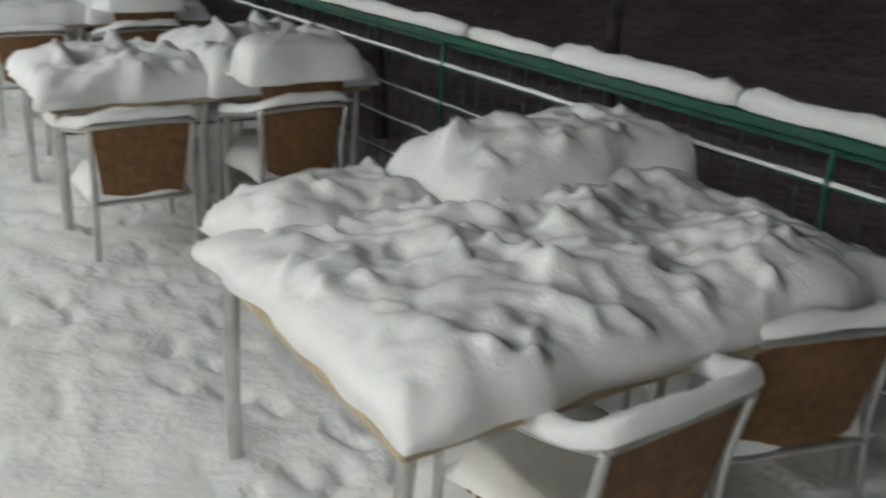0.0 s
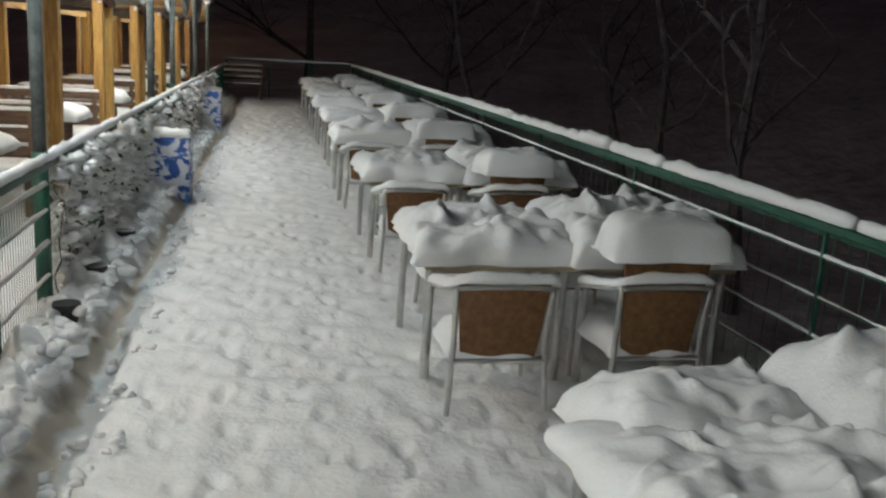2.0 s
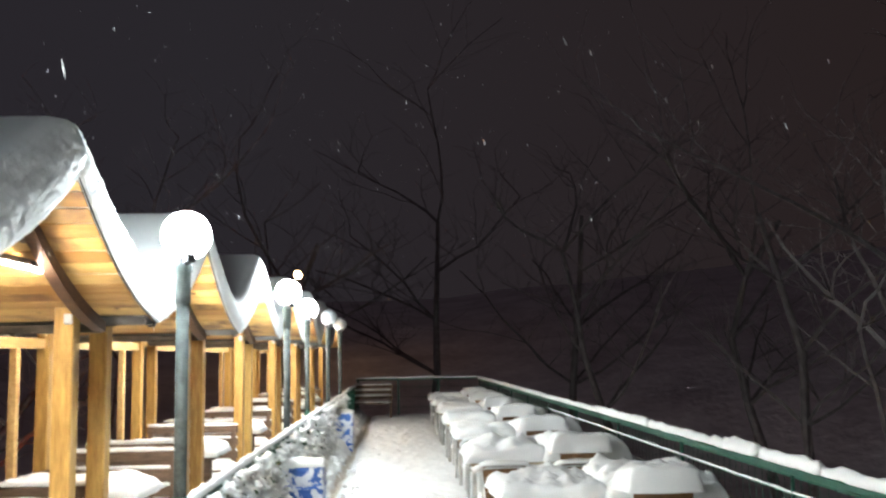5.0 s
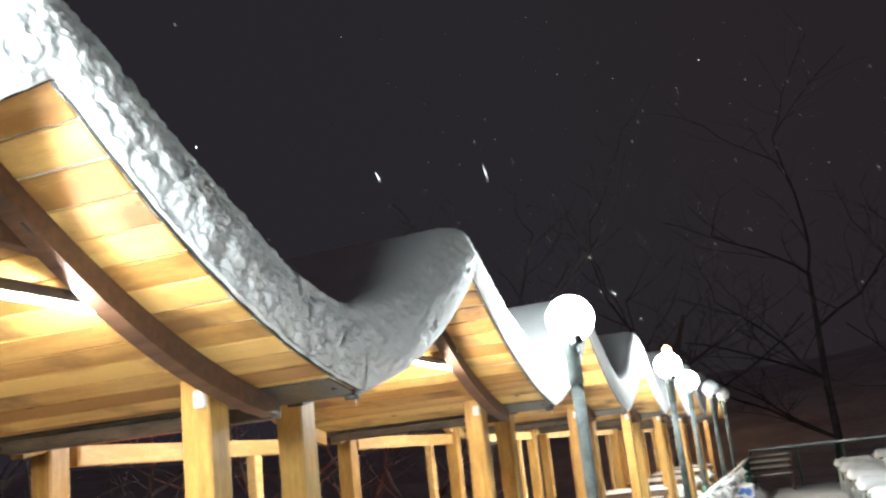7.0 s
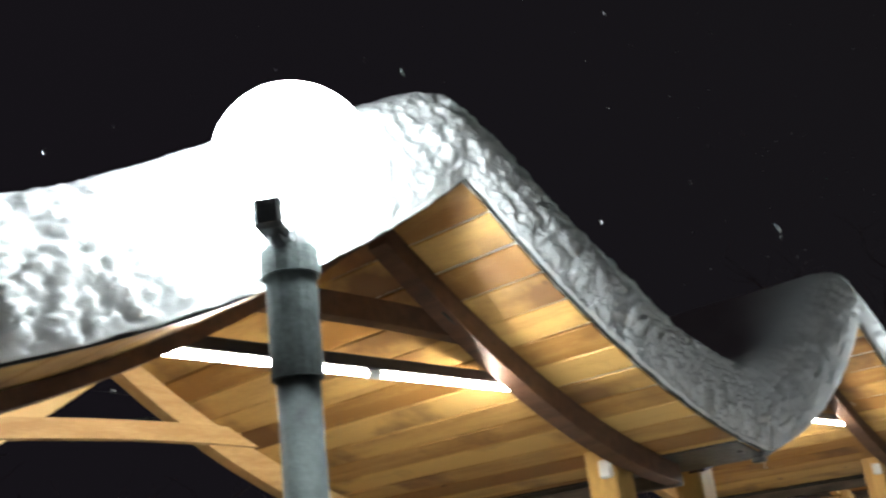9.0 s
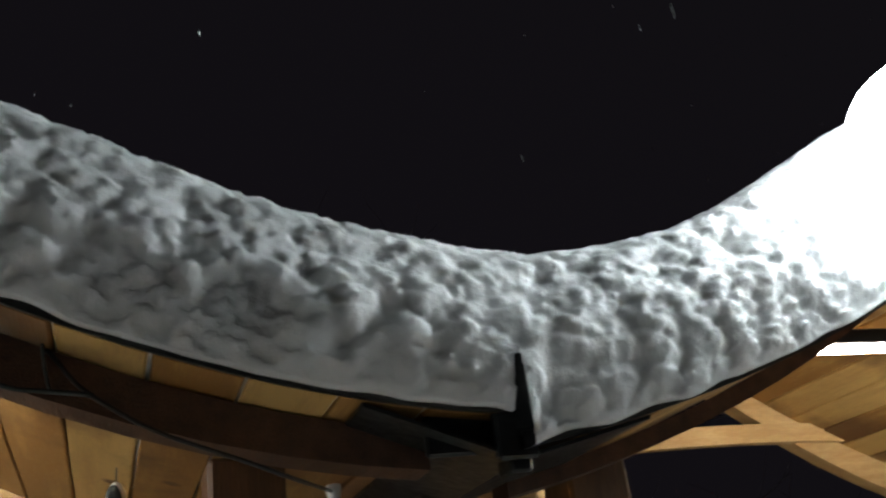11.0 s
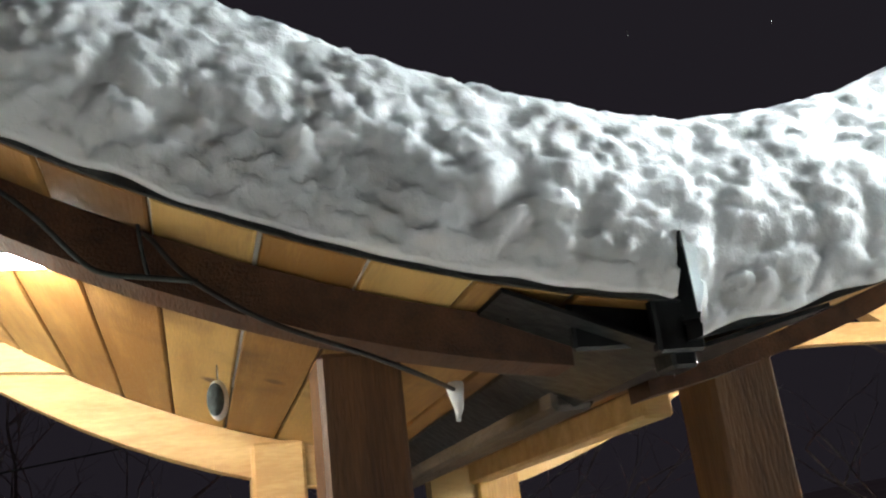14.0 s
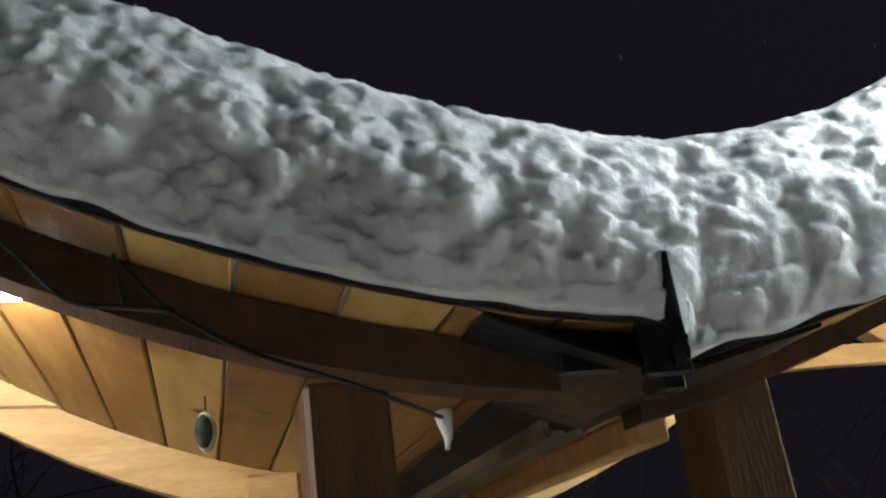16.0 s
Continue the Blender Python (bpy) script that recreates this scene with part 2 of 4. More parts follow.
def snow_block(sx, sy, h, step=0.03, seed=0.0, lump=0.05, bulge=0.03, low=0.0):
    """A loaf of snow over a rectangle: rounded shoulders, lumps and pits, closed below."""
    nx, ny = max(4, int(sx / step)), max(4, int(sy / step))
    verts, faces = [], []

    def top(x, y):
        ex = 1 - abs(2 * x / sx) ** 7
        ey = 1 - abs(2 * y / sy) ** 7
        e = max(0.0, min(1.0, ex)) * max(0.0, min(1.0, ey))
        n1 = noise.noise(Vector((x * 3.2 + seed, y * 3.2, seed)))
        n2 = 0.2 + 0.45 * noise.noise(Vector((x * 7 + seed, y * 7, seed * 0.7)))
        n3 = noise.noise(Vector((x * 19 + seed, y * 19, 3)))
        n4 = max(0.0, noise.noise(Vector((x * 8 + seed, y * 8, 21)))) ** 1.5 * 2
        n5 = max(0.0, noise.noise(Vector((x * 12 + seed, y * 12, 37)))) ** 2 * 2.2 - 0.35 * max(0.0, noise.noise(Vector((x * 10 + seed, y * 10, 51))))
        return low + (h + lump * (1.0 * n1 + 0.9 * (n2 - 0.2) + 0.62 * n4 + 0.55 * n5) + 0.010 * n3) * e ** 0.45
    for j in range(ny + 1):
        for i in range(nx + 1):
            u, v = i / nx * 2 - 1, j / ny * 2 - 1
            x, y = u * sx / 2, v * sy / 2
            edge = max(abs(u), abs(v))
            k = 1 + (bulge / max(sx, sy)) * (noise.noise(Vector((x * 5 + seed, y * 5, 9))) + 0.4) * edge * 2
            verts.append((x * k, y * k, top(x, y)))
    n = len(verts)
    for j in range(ny):
        for i in range(nx):
            a = j * (nx + 1) + i
            faces.append((a, a + 1, a + nx + 2, a + nx + 1))
    rim = [i for i in range(nx + 1)] + [j * (nx + 1) + nx for j in range(1, ny + 1)] + [ny * (nx + 1) + i for i in range(nx - 1, -1, -1)] + [j * (nx + 1) for j in range(ny - 1, 0, -1)]
    for r in rim:
        x, y, z = verts[r]
        verts.append((x * 0.97, y * 0.97, min(z, low) - 0.012))
    m = len(rim)
    for i in range(m):
        faces.append((rim[(i + 1) % m], rim[i], n + i, n + (i + 1) % m))
    faces.append(tuple(range(n, n + m)))
    bm = bmesh.new()
    vs = [bm.verts.new(p) for p in verts]
    for f in faces:
        bm.faces.new([vs[k] for k in f])
    return bm


def snow_rope(pts, r, seed=0.0, seg=10, flat=0.8):
    """Snow that has settled along a bar."""
    bm = bmesh.new()
    pts = [Vector(p) for p in pts]
    rings = []
    for i, p in enumerate(pts):
        d = (pts[min(i + 1, len(pts) - 1)] - pts[max(i - 1, 0)])
        d.z = 0
        d = d.normalized() if d.length > 1e-4 else Vector((0, 1, 0))
        a = Vector((d.y, -d.x, 0))
        end = 0.75 if i in (0, len(pts) - 1) else 1.0
        ring = []
        for k in range(seg):
            c, s = math.cos(k * math.tau / seg), math.sin(k * math.tau / seg)
            q = r * end * (1 + 0.45 * noise.noise(p * 9 + Vector((seed, k * 0.35, 0))))
            z = s * q * (1.15 if s > 0 else 0.25) + r * 0.3
            ring.append(bm.verts.new(p + a * c * q * flat + Vector((0, 0, z))))
        rings.append(ring)
    for q, w in zip(rings, rings[1:]):
        for k in range(seg):
            bm.faces.new((q[k], q[(k + 1) % seg], w[(k + 1) % seg], w[k]))
    bm.faces.new(rings[0][::-1])
    bm.faces.new(rings[-1])
    return bm


def structure(ob, label, category):
    return tagged(ob, label, category, kind="structure")


# ---- ground ----
PRINTS = {}
for q in range(800):
    px, py = random.uniform(-0.75, 2.0), random.uniform(-1.0, 26.0) if q > 420 else random.uniform(0.5, 9.0)
    a = radians(90 + random.uniform(-28, 28))
    PRINTS.setdefault((int(px // 0.4), int(py // 0.4)), []).append((px, py, math.cos(a), math.sin(a), random.uniform(0.012, 0.04), random.uniform(0.3, 0.75)))


def step_prints(x, y):
    """Old footprints, half filled by fresh snow."""
    d = 0.0
    ci, cj = int(x // 0.4), int(y // 0.4)
    for i in (ci - 1, ci, ci + 1):
        for j in (cj - 1, cj, cj + 1):
            for px, py, c, s, deep, size in PRINTS.get((i, j), ()):
                u, v = (x - px) * c + (y - py) * s, -(x - px) * s + (y - py) * c
                e = (u / (0.12 * size)) ** 2 + (v / (0.05 * size)) ** 2
                if e < 4:
                    d = max(d, deep * math.exp(-e * e * 0.8) - 0.3 * deep * math.exp(-((e - 2.2) / 0.8) ** 2))
    return d


def terrace_snow():
    nx, ny = 300, 1050
    x0, x1, y0, y1 = -4.4, 3.06, -6.0, 28.4
    verts, faces = [], []
    for j in range(ny + 1):
        y = y0 + (y1 - y0) * (j / ny) ** 1.25
        for i in range(nx + 1):
            x = x0 + (x1 - x0) * i / nx
            z = 0.025 * noise.noise(Vector((x * 1.3, y * 1.3, 0))) + 0.022 * noise.noise(Vector((x * 4.5, y * 4.5, 4)))
            z += 0.016 * noise.noise(Vector((x * 6, y * 6, 6))) + 0.011 * noise.noise(Vector((x * 14, y * 14, 5))) * (0.4 + 0.8 * billow(x, y, 2, 1.1))
            z -= step_prints(x, y)
            trench = math.exp(-((x + 0.86 + 0.05 * math.sin(y * 1.1) + 0.07 * noise.noise(Vector((x * 5, y * 5, 3)))) / 0.08) ** 2)
            if x < -0.5:
                z -= 0.09 * trench
                bank = math.exp(-((x + 1.18) / 0.17) ** 2)
                z += bank * (0.10 + 0.12 * noise.noise(Vector((x * 4, y * 3.5, 11))) + 0.16 * billow(x, y, 1, 8))
            if x > 2.3:
                z += 0.02
            verts.append((x, y, z))
    for j in range(ny):
        for i in range(nx):
            a = j * (nx + 1) + i
            faces.append((a, a + 1, a + nx + 2, a + nx + 1))
    me = bpy.data.meshes.new("terrace_snow")
    me.from_pydata(verts, [], faces)
    me.materials.append(SNOW_GROUND)
    me.polygons.foreach_set("use_smooth", [True] * len(faces))
    return structure(new("floor_snow", me), "deep trodden snow with footprints over the terrace", "snow")


terrace_snow()
bm = bmesh.new()
box(bm, (-0.7, 11.2, -0.30), (7.5, 34.6, 0.30))
structure(part("floor", bm, EARTH), "dark concrete terrace slab under the snow", "terrace")


def lower_ground():
    verts, faces = [], []
    rad = [0, 4, 8, 12, 17, 24, 32, 42, 55, 70, 95, 140, 220, 400, 900, 2500]
    seg = 96
    for r in rad:
        for k in range(seg):
            a = k * math.tau / seg
            x, y = r * math.cos(a), 10 + r * math.sin(a)
            z = -3.0 + max(0.0, r - 22) * (0.29 + 0.15 * math.cos(a)) * math.exp(-max(0.0, r - 22) / 120.0)
            z += 1.2 * noise.noise(Vector((x * 0.06, y * 0.06, 0))) * min(1, r / 24)
            verts.append((x, y, z))
    for i in range(len(rad) - 1):
        for k in range(seg):
            b = (k + 1) % seg
            faces.append((i * seg + k, (i + 1) * seg + k, (i + 1) * seg + b, i * seg + b))
    me = bpy.data.meshes.new("ground")
    me.from_pydata(verts, [], faces)
    me.materials.append(HILL)
    me.polygons.foreach_set("use_smooth", [True] * len(faces))
    return structure(new("ground", me), "dark wooded snowy slopes around the terrace at night", "ground")


lower_ground()


# ---- pavilion ----
def arch_beam(x0, x1, drop, mat, parent, name, left=1.0):
    """One half of a curved rafter as a lofted timber; y is measured from the valley."""
    out = []
    for side in (1, -1):
        bm = bmesh.new()
        rings = []
        n = 14
        for i in range(n + 1):
            w = 0.10 + (P / 2 - 0.10) * i / n
            y = w if side > 0 else P - w
            zt = roof_z(w) - 0.004
            zb = zt - drop * (1.0 + 0.25 * math.sin(i / n * math.pi)) * (left if side > 0 else 1.0)
            rings.append([bm.verts.new(v) for v in ((x0, y, zt), (x1, y, zt), (x1, y, zb), (x0, y, zb))])
        for q, r in zip(rings, rings[1:]):
            for k in range(4):
                f = (q[k], r[k], r[(k + 1) % 4], q[(k + 1) % 4])
                bm.faces.new(f if side > 0 else f[::-1])
        bm.faces.new(rings[0])
        bm.faces.new(rings[-1][::-1])
        bmesh.ops.recalc_face_normals(bm, faces=bm.faces)
        out.append(part(name, bm, mat, parent))
    return out


def board_mesh(length, width):
    bm = bmesh.new()
    box(bm, (0, 0, 0.011), (length, width, 0.022), bevel=0.003)
    return bm


def slope_steps(n):
    """Evenly spaced places along the curved slope."""
    ws = [i * (P / 2) / 400 for i in range(401)]
    ln = [0.0]
    for a, b in zip(ws, ws[1:]):
        ln.append(ln[-1] + math.hypot(b - a, roof_z(b) - roof_z(a)))
    out = []
    for k in range(n):
        t = (k + 0.5) / n * ln[-1]
        i = next(q for q in range(401) if ln[q] >= t)
        out.append(ws[i])
    return out, ln[-1] / n


NB = 14


def make_bay(k, first):
    y = Y0 + (k - 1) * P
    if first is not None:
        return copy_thing(first, pose(0, y, 0))
    bay = thing("pavilion_bay", "open timber pavilion bay with a curved peaked board roof", "pavilion", "row of pavilion bays", (0, y, 0))
    xf = -1.69 if k <= 0 else -1.88
    xpr, xrear = (-2.93, -3.04) if k <= 0 else (XPOSTR, XREAR)   # the near bay is shallower
    if first is None:
        ws, width = slope_steps(NB)
        boards = []
        for side in (1, -1):
            for w in ws:
                slope = math.atan(curve[0][1] + 2 * curve[0][2] * w)
                m = Matrix.Translation(((XE + xrear) / 2 - 0.004, w if side > 0 else P - w, roof_z(w))) @ Matrix.Rotation(slope * side, 4, "X")
                if not boards:
                    o = part("roof_board", board_mesh(XE - xrear - 0.008, width - 0.005), BOARD, bay)
                    o.matrix_basis = m
                else:
                    o = again("roof_board", boards[0], bay, m)
                boards.append(o)
        # cover above the boards
        bm = bmesh.new()
        rows = []
        for i in range(33):
            yy = P * i / 32
            w = min(yy, P - yy)
            rows.append([bm.verts.new((x, yy, roof_z(w) + dz)) for x, dz in ((XE + 0.004, 0.023), (xrear, 0.023), (xrear, 0.03), (XE + 0.004, 0.03))])
        for q, r in zip(rows, rows[1:]):
            for a in range(4):
                bm.faces.new((q[a], q[(a + 1) % 4], r[(a + 1) % 4], r[a]))
        bmesh.ops.recalc_face_normals(bm, faces=bm.faces)
        trim = bmesh.new()
        rows = []
        for i in range(49):
            yy = P * i / 48
            w = min(yy, P - yy)
            rows.append([trim.verts.new((x, yy, roof_z(w) + dz)) for x, dz in ((XE + 0.006, -0.002), (XE - 0.002, -0.002), (XE - 0.002, 0.02), (XE + 0.006, 0.02))])
        for q, r in zip(rows, rows[1:]):
            for a in range(4):
                trim.faces.new((q[a], q[(a + 1) % 4], r[(a + 1) % 4], r[a]))
        bmesh.ops.recalc_face_normals(trim, faces=trim.faces)
        part("eave_trim", trim, GUTTER, bay, "thin black trim along the eave")
        part("roof_cover", bm, GUTTER, bay, "black sheet roof covering with a thin dark edge")
        # front rafter in dark brown, rear one in pale pine
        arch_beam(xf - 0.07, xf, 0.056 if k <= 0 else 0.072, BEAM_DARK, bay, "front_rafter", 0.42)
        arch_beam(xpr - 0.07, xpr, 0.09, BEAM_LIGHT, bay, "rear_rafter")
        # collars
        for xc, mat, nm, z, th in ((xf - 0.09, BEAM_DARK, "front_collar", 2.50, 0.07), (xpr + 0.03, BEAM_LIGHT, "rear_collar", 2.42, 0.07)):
            bm = bmesh.new()
            half = 0.66 if nm == "front_collar" else 0.72
            pts = [(t, z + 0.025 * (1 - (t / half) ** 2)) for t in [half * (q / 6 - 1) for q in range(13)]]
            rings = [[bm.verts.new(v) for v in ((xc, P / 2 + t, zz), (xc - 0.05, P / 2 + t, zz), (xc - 0.05, P / 2 + t, zz - th), (xc, P / 2 + t, zz - th))] for t, zz in pts]
            for q, r in zip(rings, rings[1:]):
                for a in range(4):
                    bm.faces.new((q[a], r[a], r[(a + 1) % 4], q[(a + 1) % 4]))
            bm.faces.new(rings[0])
            bm.faces.new(rings[-1])
            bmesh.ops.recalc_face_normals(bm, faces=bm.faces)
            part(nm, bm, mat, bay)
        # posts
        post = None
        for xx in (XPOST, xpr - 0.035):
            for yy in ((0.34, P - 0.32) if xx == XPOST else (0.30, P - 0.37)):
                if post is None:
                    bm = bmesh.new()
                    box(bm, (0, 0, 1.0), (0.12, 0.13, 2.3), bevel=0.008)
                    post = part("post", bm, POST_SHADE if k <= 0 else POST_WOOD, bay)
                    o = post
                else:
                    o = again("post", post, bay, Matrix())
                o.location = (xx, yy, 0.0)
                # shade and light put into the posts' colour: dark in front, pale behind
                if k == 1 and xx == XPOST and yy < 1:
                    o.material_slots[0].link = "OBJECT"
                    o.material_slots[0].material = POST_SHADE
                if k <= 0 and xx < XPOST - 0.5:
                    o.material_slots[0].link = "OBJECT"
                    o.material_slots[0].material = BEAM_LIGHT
        # side beams front to back and the sheet in the valley
        for yy in (0.25,):
            bm = bmesh.new()
            box(bm, ((XPOST + xpr) / 2 - 0.08, yy, 2.06), (XPOST - xpr - 0.02, 0.06, 0.06), bevel=0.006)
            part("side_beam", bm, BEAM_LIGHT, bay)
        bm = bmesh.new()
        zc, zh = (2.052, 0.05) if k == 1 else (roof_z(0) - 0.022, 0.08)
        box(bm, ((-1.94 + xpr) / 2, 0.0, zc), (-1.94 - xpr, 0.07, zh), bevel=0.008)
        part("valley_beam", bm, VALLEY_WOOD, bay, "dark timber under the roof valley")
        bm = bmesh.new()
        for s in (1, -1):
            a, b, c = CURVE_FIRST if k == 1 and s < 0 else curve[0]
            rim = [((x, 0.0, roof_z(0) - 0.014), (x, s * wd, a + b * wd + c * wd * wd - 0.008)) for x, wd in ((XE - 0.01, 0.22), (-1.90, 0.22), (-1.99, 0.09), (xrear, 0.08))]
            for (a0, a1), (b0, b1) in zip(rim, rim[1:]):
                bm.faces.new([bm.verts.new(v) for v in (a0, b0, b1, a1)])
        bmesh.ops.remove_doubles(bm, verts=bm.verts, dist=0.0005)
        r = bmesh.ops.extrude_face_region(bm, geom=list(bm.faces))
        bmesh.ops.translate(bm, verts=[v for v in r["geom"] if isinstance(v, bmesh.types.BMVert)], vec=(0, 0, 0.006))
        bmesh.ops.recalc_face_normals(bm, faces=bm.faces)
        out = bmesh.new()
        box(out, (XE - 0.035, 0.0, 2.095), (0.05, 0.034, 0.16), bevel=0.004)
        # added black plugs so the slot and the gap beside it stay dark
        plate = bmesh.new()
        box(plate, (XE - 0.012, -0.004, 2.125), (0.02, 0.062, 0.185), bevel=0.004)
        part("end_plate", plate, GUTTER, bay, "black plug hiding the lit hollow behind the snow slot")
        plate = bmesh.new()
        box(plate, (XE - 0.05, -0.06, 2.105), (0.015, 0.13, 0.11), bevel=0.004)
        part("valley_plate", plate, GUTTER, bay)
        part("gutter_outlet", out, GUTTER, bay, "black outlet of the valley gutter")
        part("valley_gutter", bm, GUTTER, bay, "black sheet-metal valley gutter")
        # rear wall rails
        if k > 1:
            bm = bmesh.new()
            box(bm, (xpr - 0.035, P / 2, 1.97), (0.06, P - 0.9, 0.10), bevel=0.006)
            part("rear_lintel", bm, BEAM_LIGHT, bay)
        slat = None
        for z in (0.25, 0.5, 0.75):
            if slat is None:
                bm = bmesh.new()
                box(bm, (0, P / 2, 0), (0.03, P - 0.06, 0.11), bevel=0.004)
                slat = part("rear_rail", bm, WEATHERED, bay)
                slat.location = (xpr + 0.06, 0, z)
            else:
                again("rear_rail", slat, bay, pose(xpr + 0.06, 0, z))
        bm = bmesh.new()
        box(bm, (xpr - 0.035, P / 2 + 0.5, 1.0), (0.07, 0.08, 1.85), bevel=0.006)
        part("rear_stud", bm, BEAM_LIGHT, bay)
        # junction boxes on the posts
        bm = bmesh.new()
        if k <= 0:
            return bay
        box(bm, (XPOST + 0.03, P - 0.32 - 0.07, 2.06), (0.05, 0.03, 0.065), bevel=0.008)
        part("junction_box", bm, WHITE, bay, "small white junction box")
        return bay


curve[0] = CURVE_FIRST
near = make_bay(0, None)
near["label"] = "open timber pavilion bay with dark brown front rafter and hanging cables"
copy_thing(near, pose(0, Y0 - 2 * P, 0))
curve[0] = CURVE_ROW
bay1 = make_bay(1, None)
bay2 = make_bay(2, None)
for k in range(3, 9):
    make_bay(k, bay2)


def crest(y):
    """Height of the snow near the first valley: the drift of one bay runs out over the next."""
    w = abs(y)
    if y < 0:
        a = 2.095 + 0.08 * w + 0.26 * w * w + 0.302 + 0.045 * min(1.0, w / 0.6)
        b = 2.362 - 0.1 * w
    else:
        a = 2.397 - 0.17 * w
        b = 2.045 + 0.155 * w + 0.183 * w * w + 0.317 + 0.045 * min(1.0, max(0.0, (w - 0.4) / 0.5))
    return 0.015 * math.log(math.exp((a - 2.4) / 0.015) + math.exp((b - 2.4) / 0.015)) + 2.4


def lumps(p, f):
    """Domed clods packed side by side, with narrow creases between them."""
    d = noise.voronoi(p * f)[0]
    return 1.0 - min(1.0, d[0] * 1.25) ** 2


def bay_snow(k, dy, nv, shared=None):
    """Thick snow on one bay: a lumpy cut face at the eave, a rounded shoulder and the top behind it."""
    y0 = Y0 + (k - 1) * P
    curve[0] = CURVE_FIRST if k <= 0 else CURVE_ROW
    ny = int(P / dy)
    xrear = -3.04 if k <= 0 else XREAR
    T0 = 0.335 if k <= 0 else 0.345
    verts, faces = [], []
    half = P / 2
    for i in range(ny + 1):
        yl = P * i / ny
        w = min(yl, P - yl)
        sgn = 1 if yl < half else -1
        base = roof_z(w) + 0.004 + 0.008 * noise.noise(Vector((1, (y0 + yl) * 14, 2)))
        wp = half - math.sqrt((half - w) ** 2 + 0.14 ** 2)
        wp = max(wp, 0)
        ws = math.sqrt(wp * wp + 0.17 ** 2)
        T = T0 + (0.05 if k > 0 else 0.015) * w / half + (0.03 * math.sin(math.pi * w / half) if k > 0 and yl > half else 0.0)
        topz = roof_z(ws) + T - 0.01
        near_side = k in (0, 1) and (yl > half) == (k == 0)
        meet = math.exp(-(w / (0.45 if k else 0.26)) ** 2) if near_side else 0.0
        if near_side:
            q = min(1.0, max(0.0, (w - 0.45) / 0.7))
            q = q * q * (3 - 2 * q)
            topz = crest(yl - (P if k == 0 else 0)) * (1 - q) + topz * q
        wav = 0.02 * noise.noise(Vector((0, (y0 + yl) * 1.7, 0)))
        for j in range(nv + 1):
            v = j / nv
            # path: face, shoulder, top, back
            if v < 0.42:
                q = v / 0.42
                x, h = XE + 0.02 + 0.035 * math.sin(q * 2.2) - 0.05 * q * q, q * 0.72
            elif v < 0.66:
                q = (v - 0.42) / 0.24 * math.pi / 2
                x, h = XE + 0.02 + 0.028 - 0.05 - 0.15 * (1 - math.cos(q)), 0.72 + 0.28 * math.sin(q)
            else:
                q = (v - 0.66) / 0.34
                x, h = XE - 0.152 - q * (XE - 0.152 - xrear), 1.0
            lift = min(1.0, max(0.0, (h - 0.22) / 0.12))
            foot = base + (2.074 - roof_z(0.0)) * meet * lift
            z = foot + (topz + wav - foot) * h
            yy = y0 + yl
            p = Vector((x * 1.3, yy, z * 1.15))
            p += 0.02 * noise.noise_vector(p * 9.0)
            n3 = noise.noise(p * 2.4)
            rough = 0.55 + 0.45 * noise.noise(p * 4.0 + Vector((5, 0, 0)))
            amp = 0.008 * (lumps(p, 15.0) - 0.6) + 0.0082 * (lumps(p, 31.0) - 0.6) * (0.5 + rough) + 0.010 * n3
            if dy < 0.03:
                amp += 0.005 * (lumps(p, 62.0) - 0.6) * (0.4 + rough) + 0.0016 * noise.noise(p * 110)
            fade = min(1.0, v / 0.03) * (1.0 + 0.35 * max(0.0, 1 - v / 0.45))
            if v < 0.66:
                x += amp * fade
                z += amp * (0.25 + 0.5 * max(0.0, 1 - v / 0.42)) * fade
            else:
                z += amp * 0.35
            # slot where the gutter drains
            if h < 0.27 and w < 0.03:
                yy += 0.011 * (1 - w / 0.03) * sgn
            verts.append((x, yy, z))
    for i in range(ny):
        for j in range(nv):
            a = i * (nv + 1) + j
            faces.append((a, a + nv + 1, a + nv + 2, a + 1))
    n = len(verts)
    for i in range(ny + 1):
        w = min(P * i / ny, P - P * i / ny)
        verts.append((xrear, y0 + P * i / ny, roof_z(w) + 0.032))
    for i in range(ny):
        a = i * (nv + 1)
        faces.append((a + nv, a + nv + nv + 1, n + i + 1, n + i))
        faces.append((a, n + i, n + i + 1, a + nv + 1))
    for i in (0, ny):
        if i != shared:
            ring = [i * (nv + 1) + j for j in range(nv + 1)] + [n + i]
            faces.append(tuple(ring if i else ring[::-1]))
    return verts, faces


def roof_snow(pieces):
    bm = bmesh.new()
    for verts, faces in pieces:
        vs = [bm.verts.new(v) for v in verts]
        for f in faces:
            bm.faces.new([vs[q] for q in f]).smooth = len(f) == 4
    if len(pieces) > 1:
        seam = [v for v in bm.verts if abs(v.co.y - Y0) < 0.002]
        bmesh.ops.remove_doubles(bm, verts=seam, dist=0.0004)
    me = bpy.data.meshes.new("roof_snow")
    bm.to_mesh(me)
    bm.free()
    me.materials.append(SNOW_ROOF)
    return tagged(new("roof_snow", me), "thick lumpy snow lying over the curved pavilion roof", "snow", "snow on the roof bays")


FINE = 0.0062
roof_snow([bay_snow(0, FINE, 130, int(P / FINE)), bay_snow(1, FINE, 130, 0)])
for k in (-1, 2, 3, 4, 5, 6, 7, 8):
    roof_snow([bay_snow(k, 0.018 if k == 2 else 0.05, 80 if k == 2 else 40)])


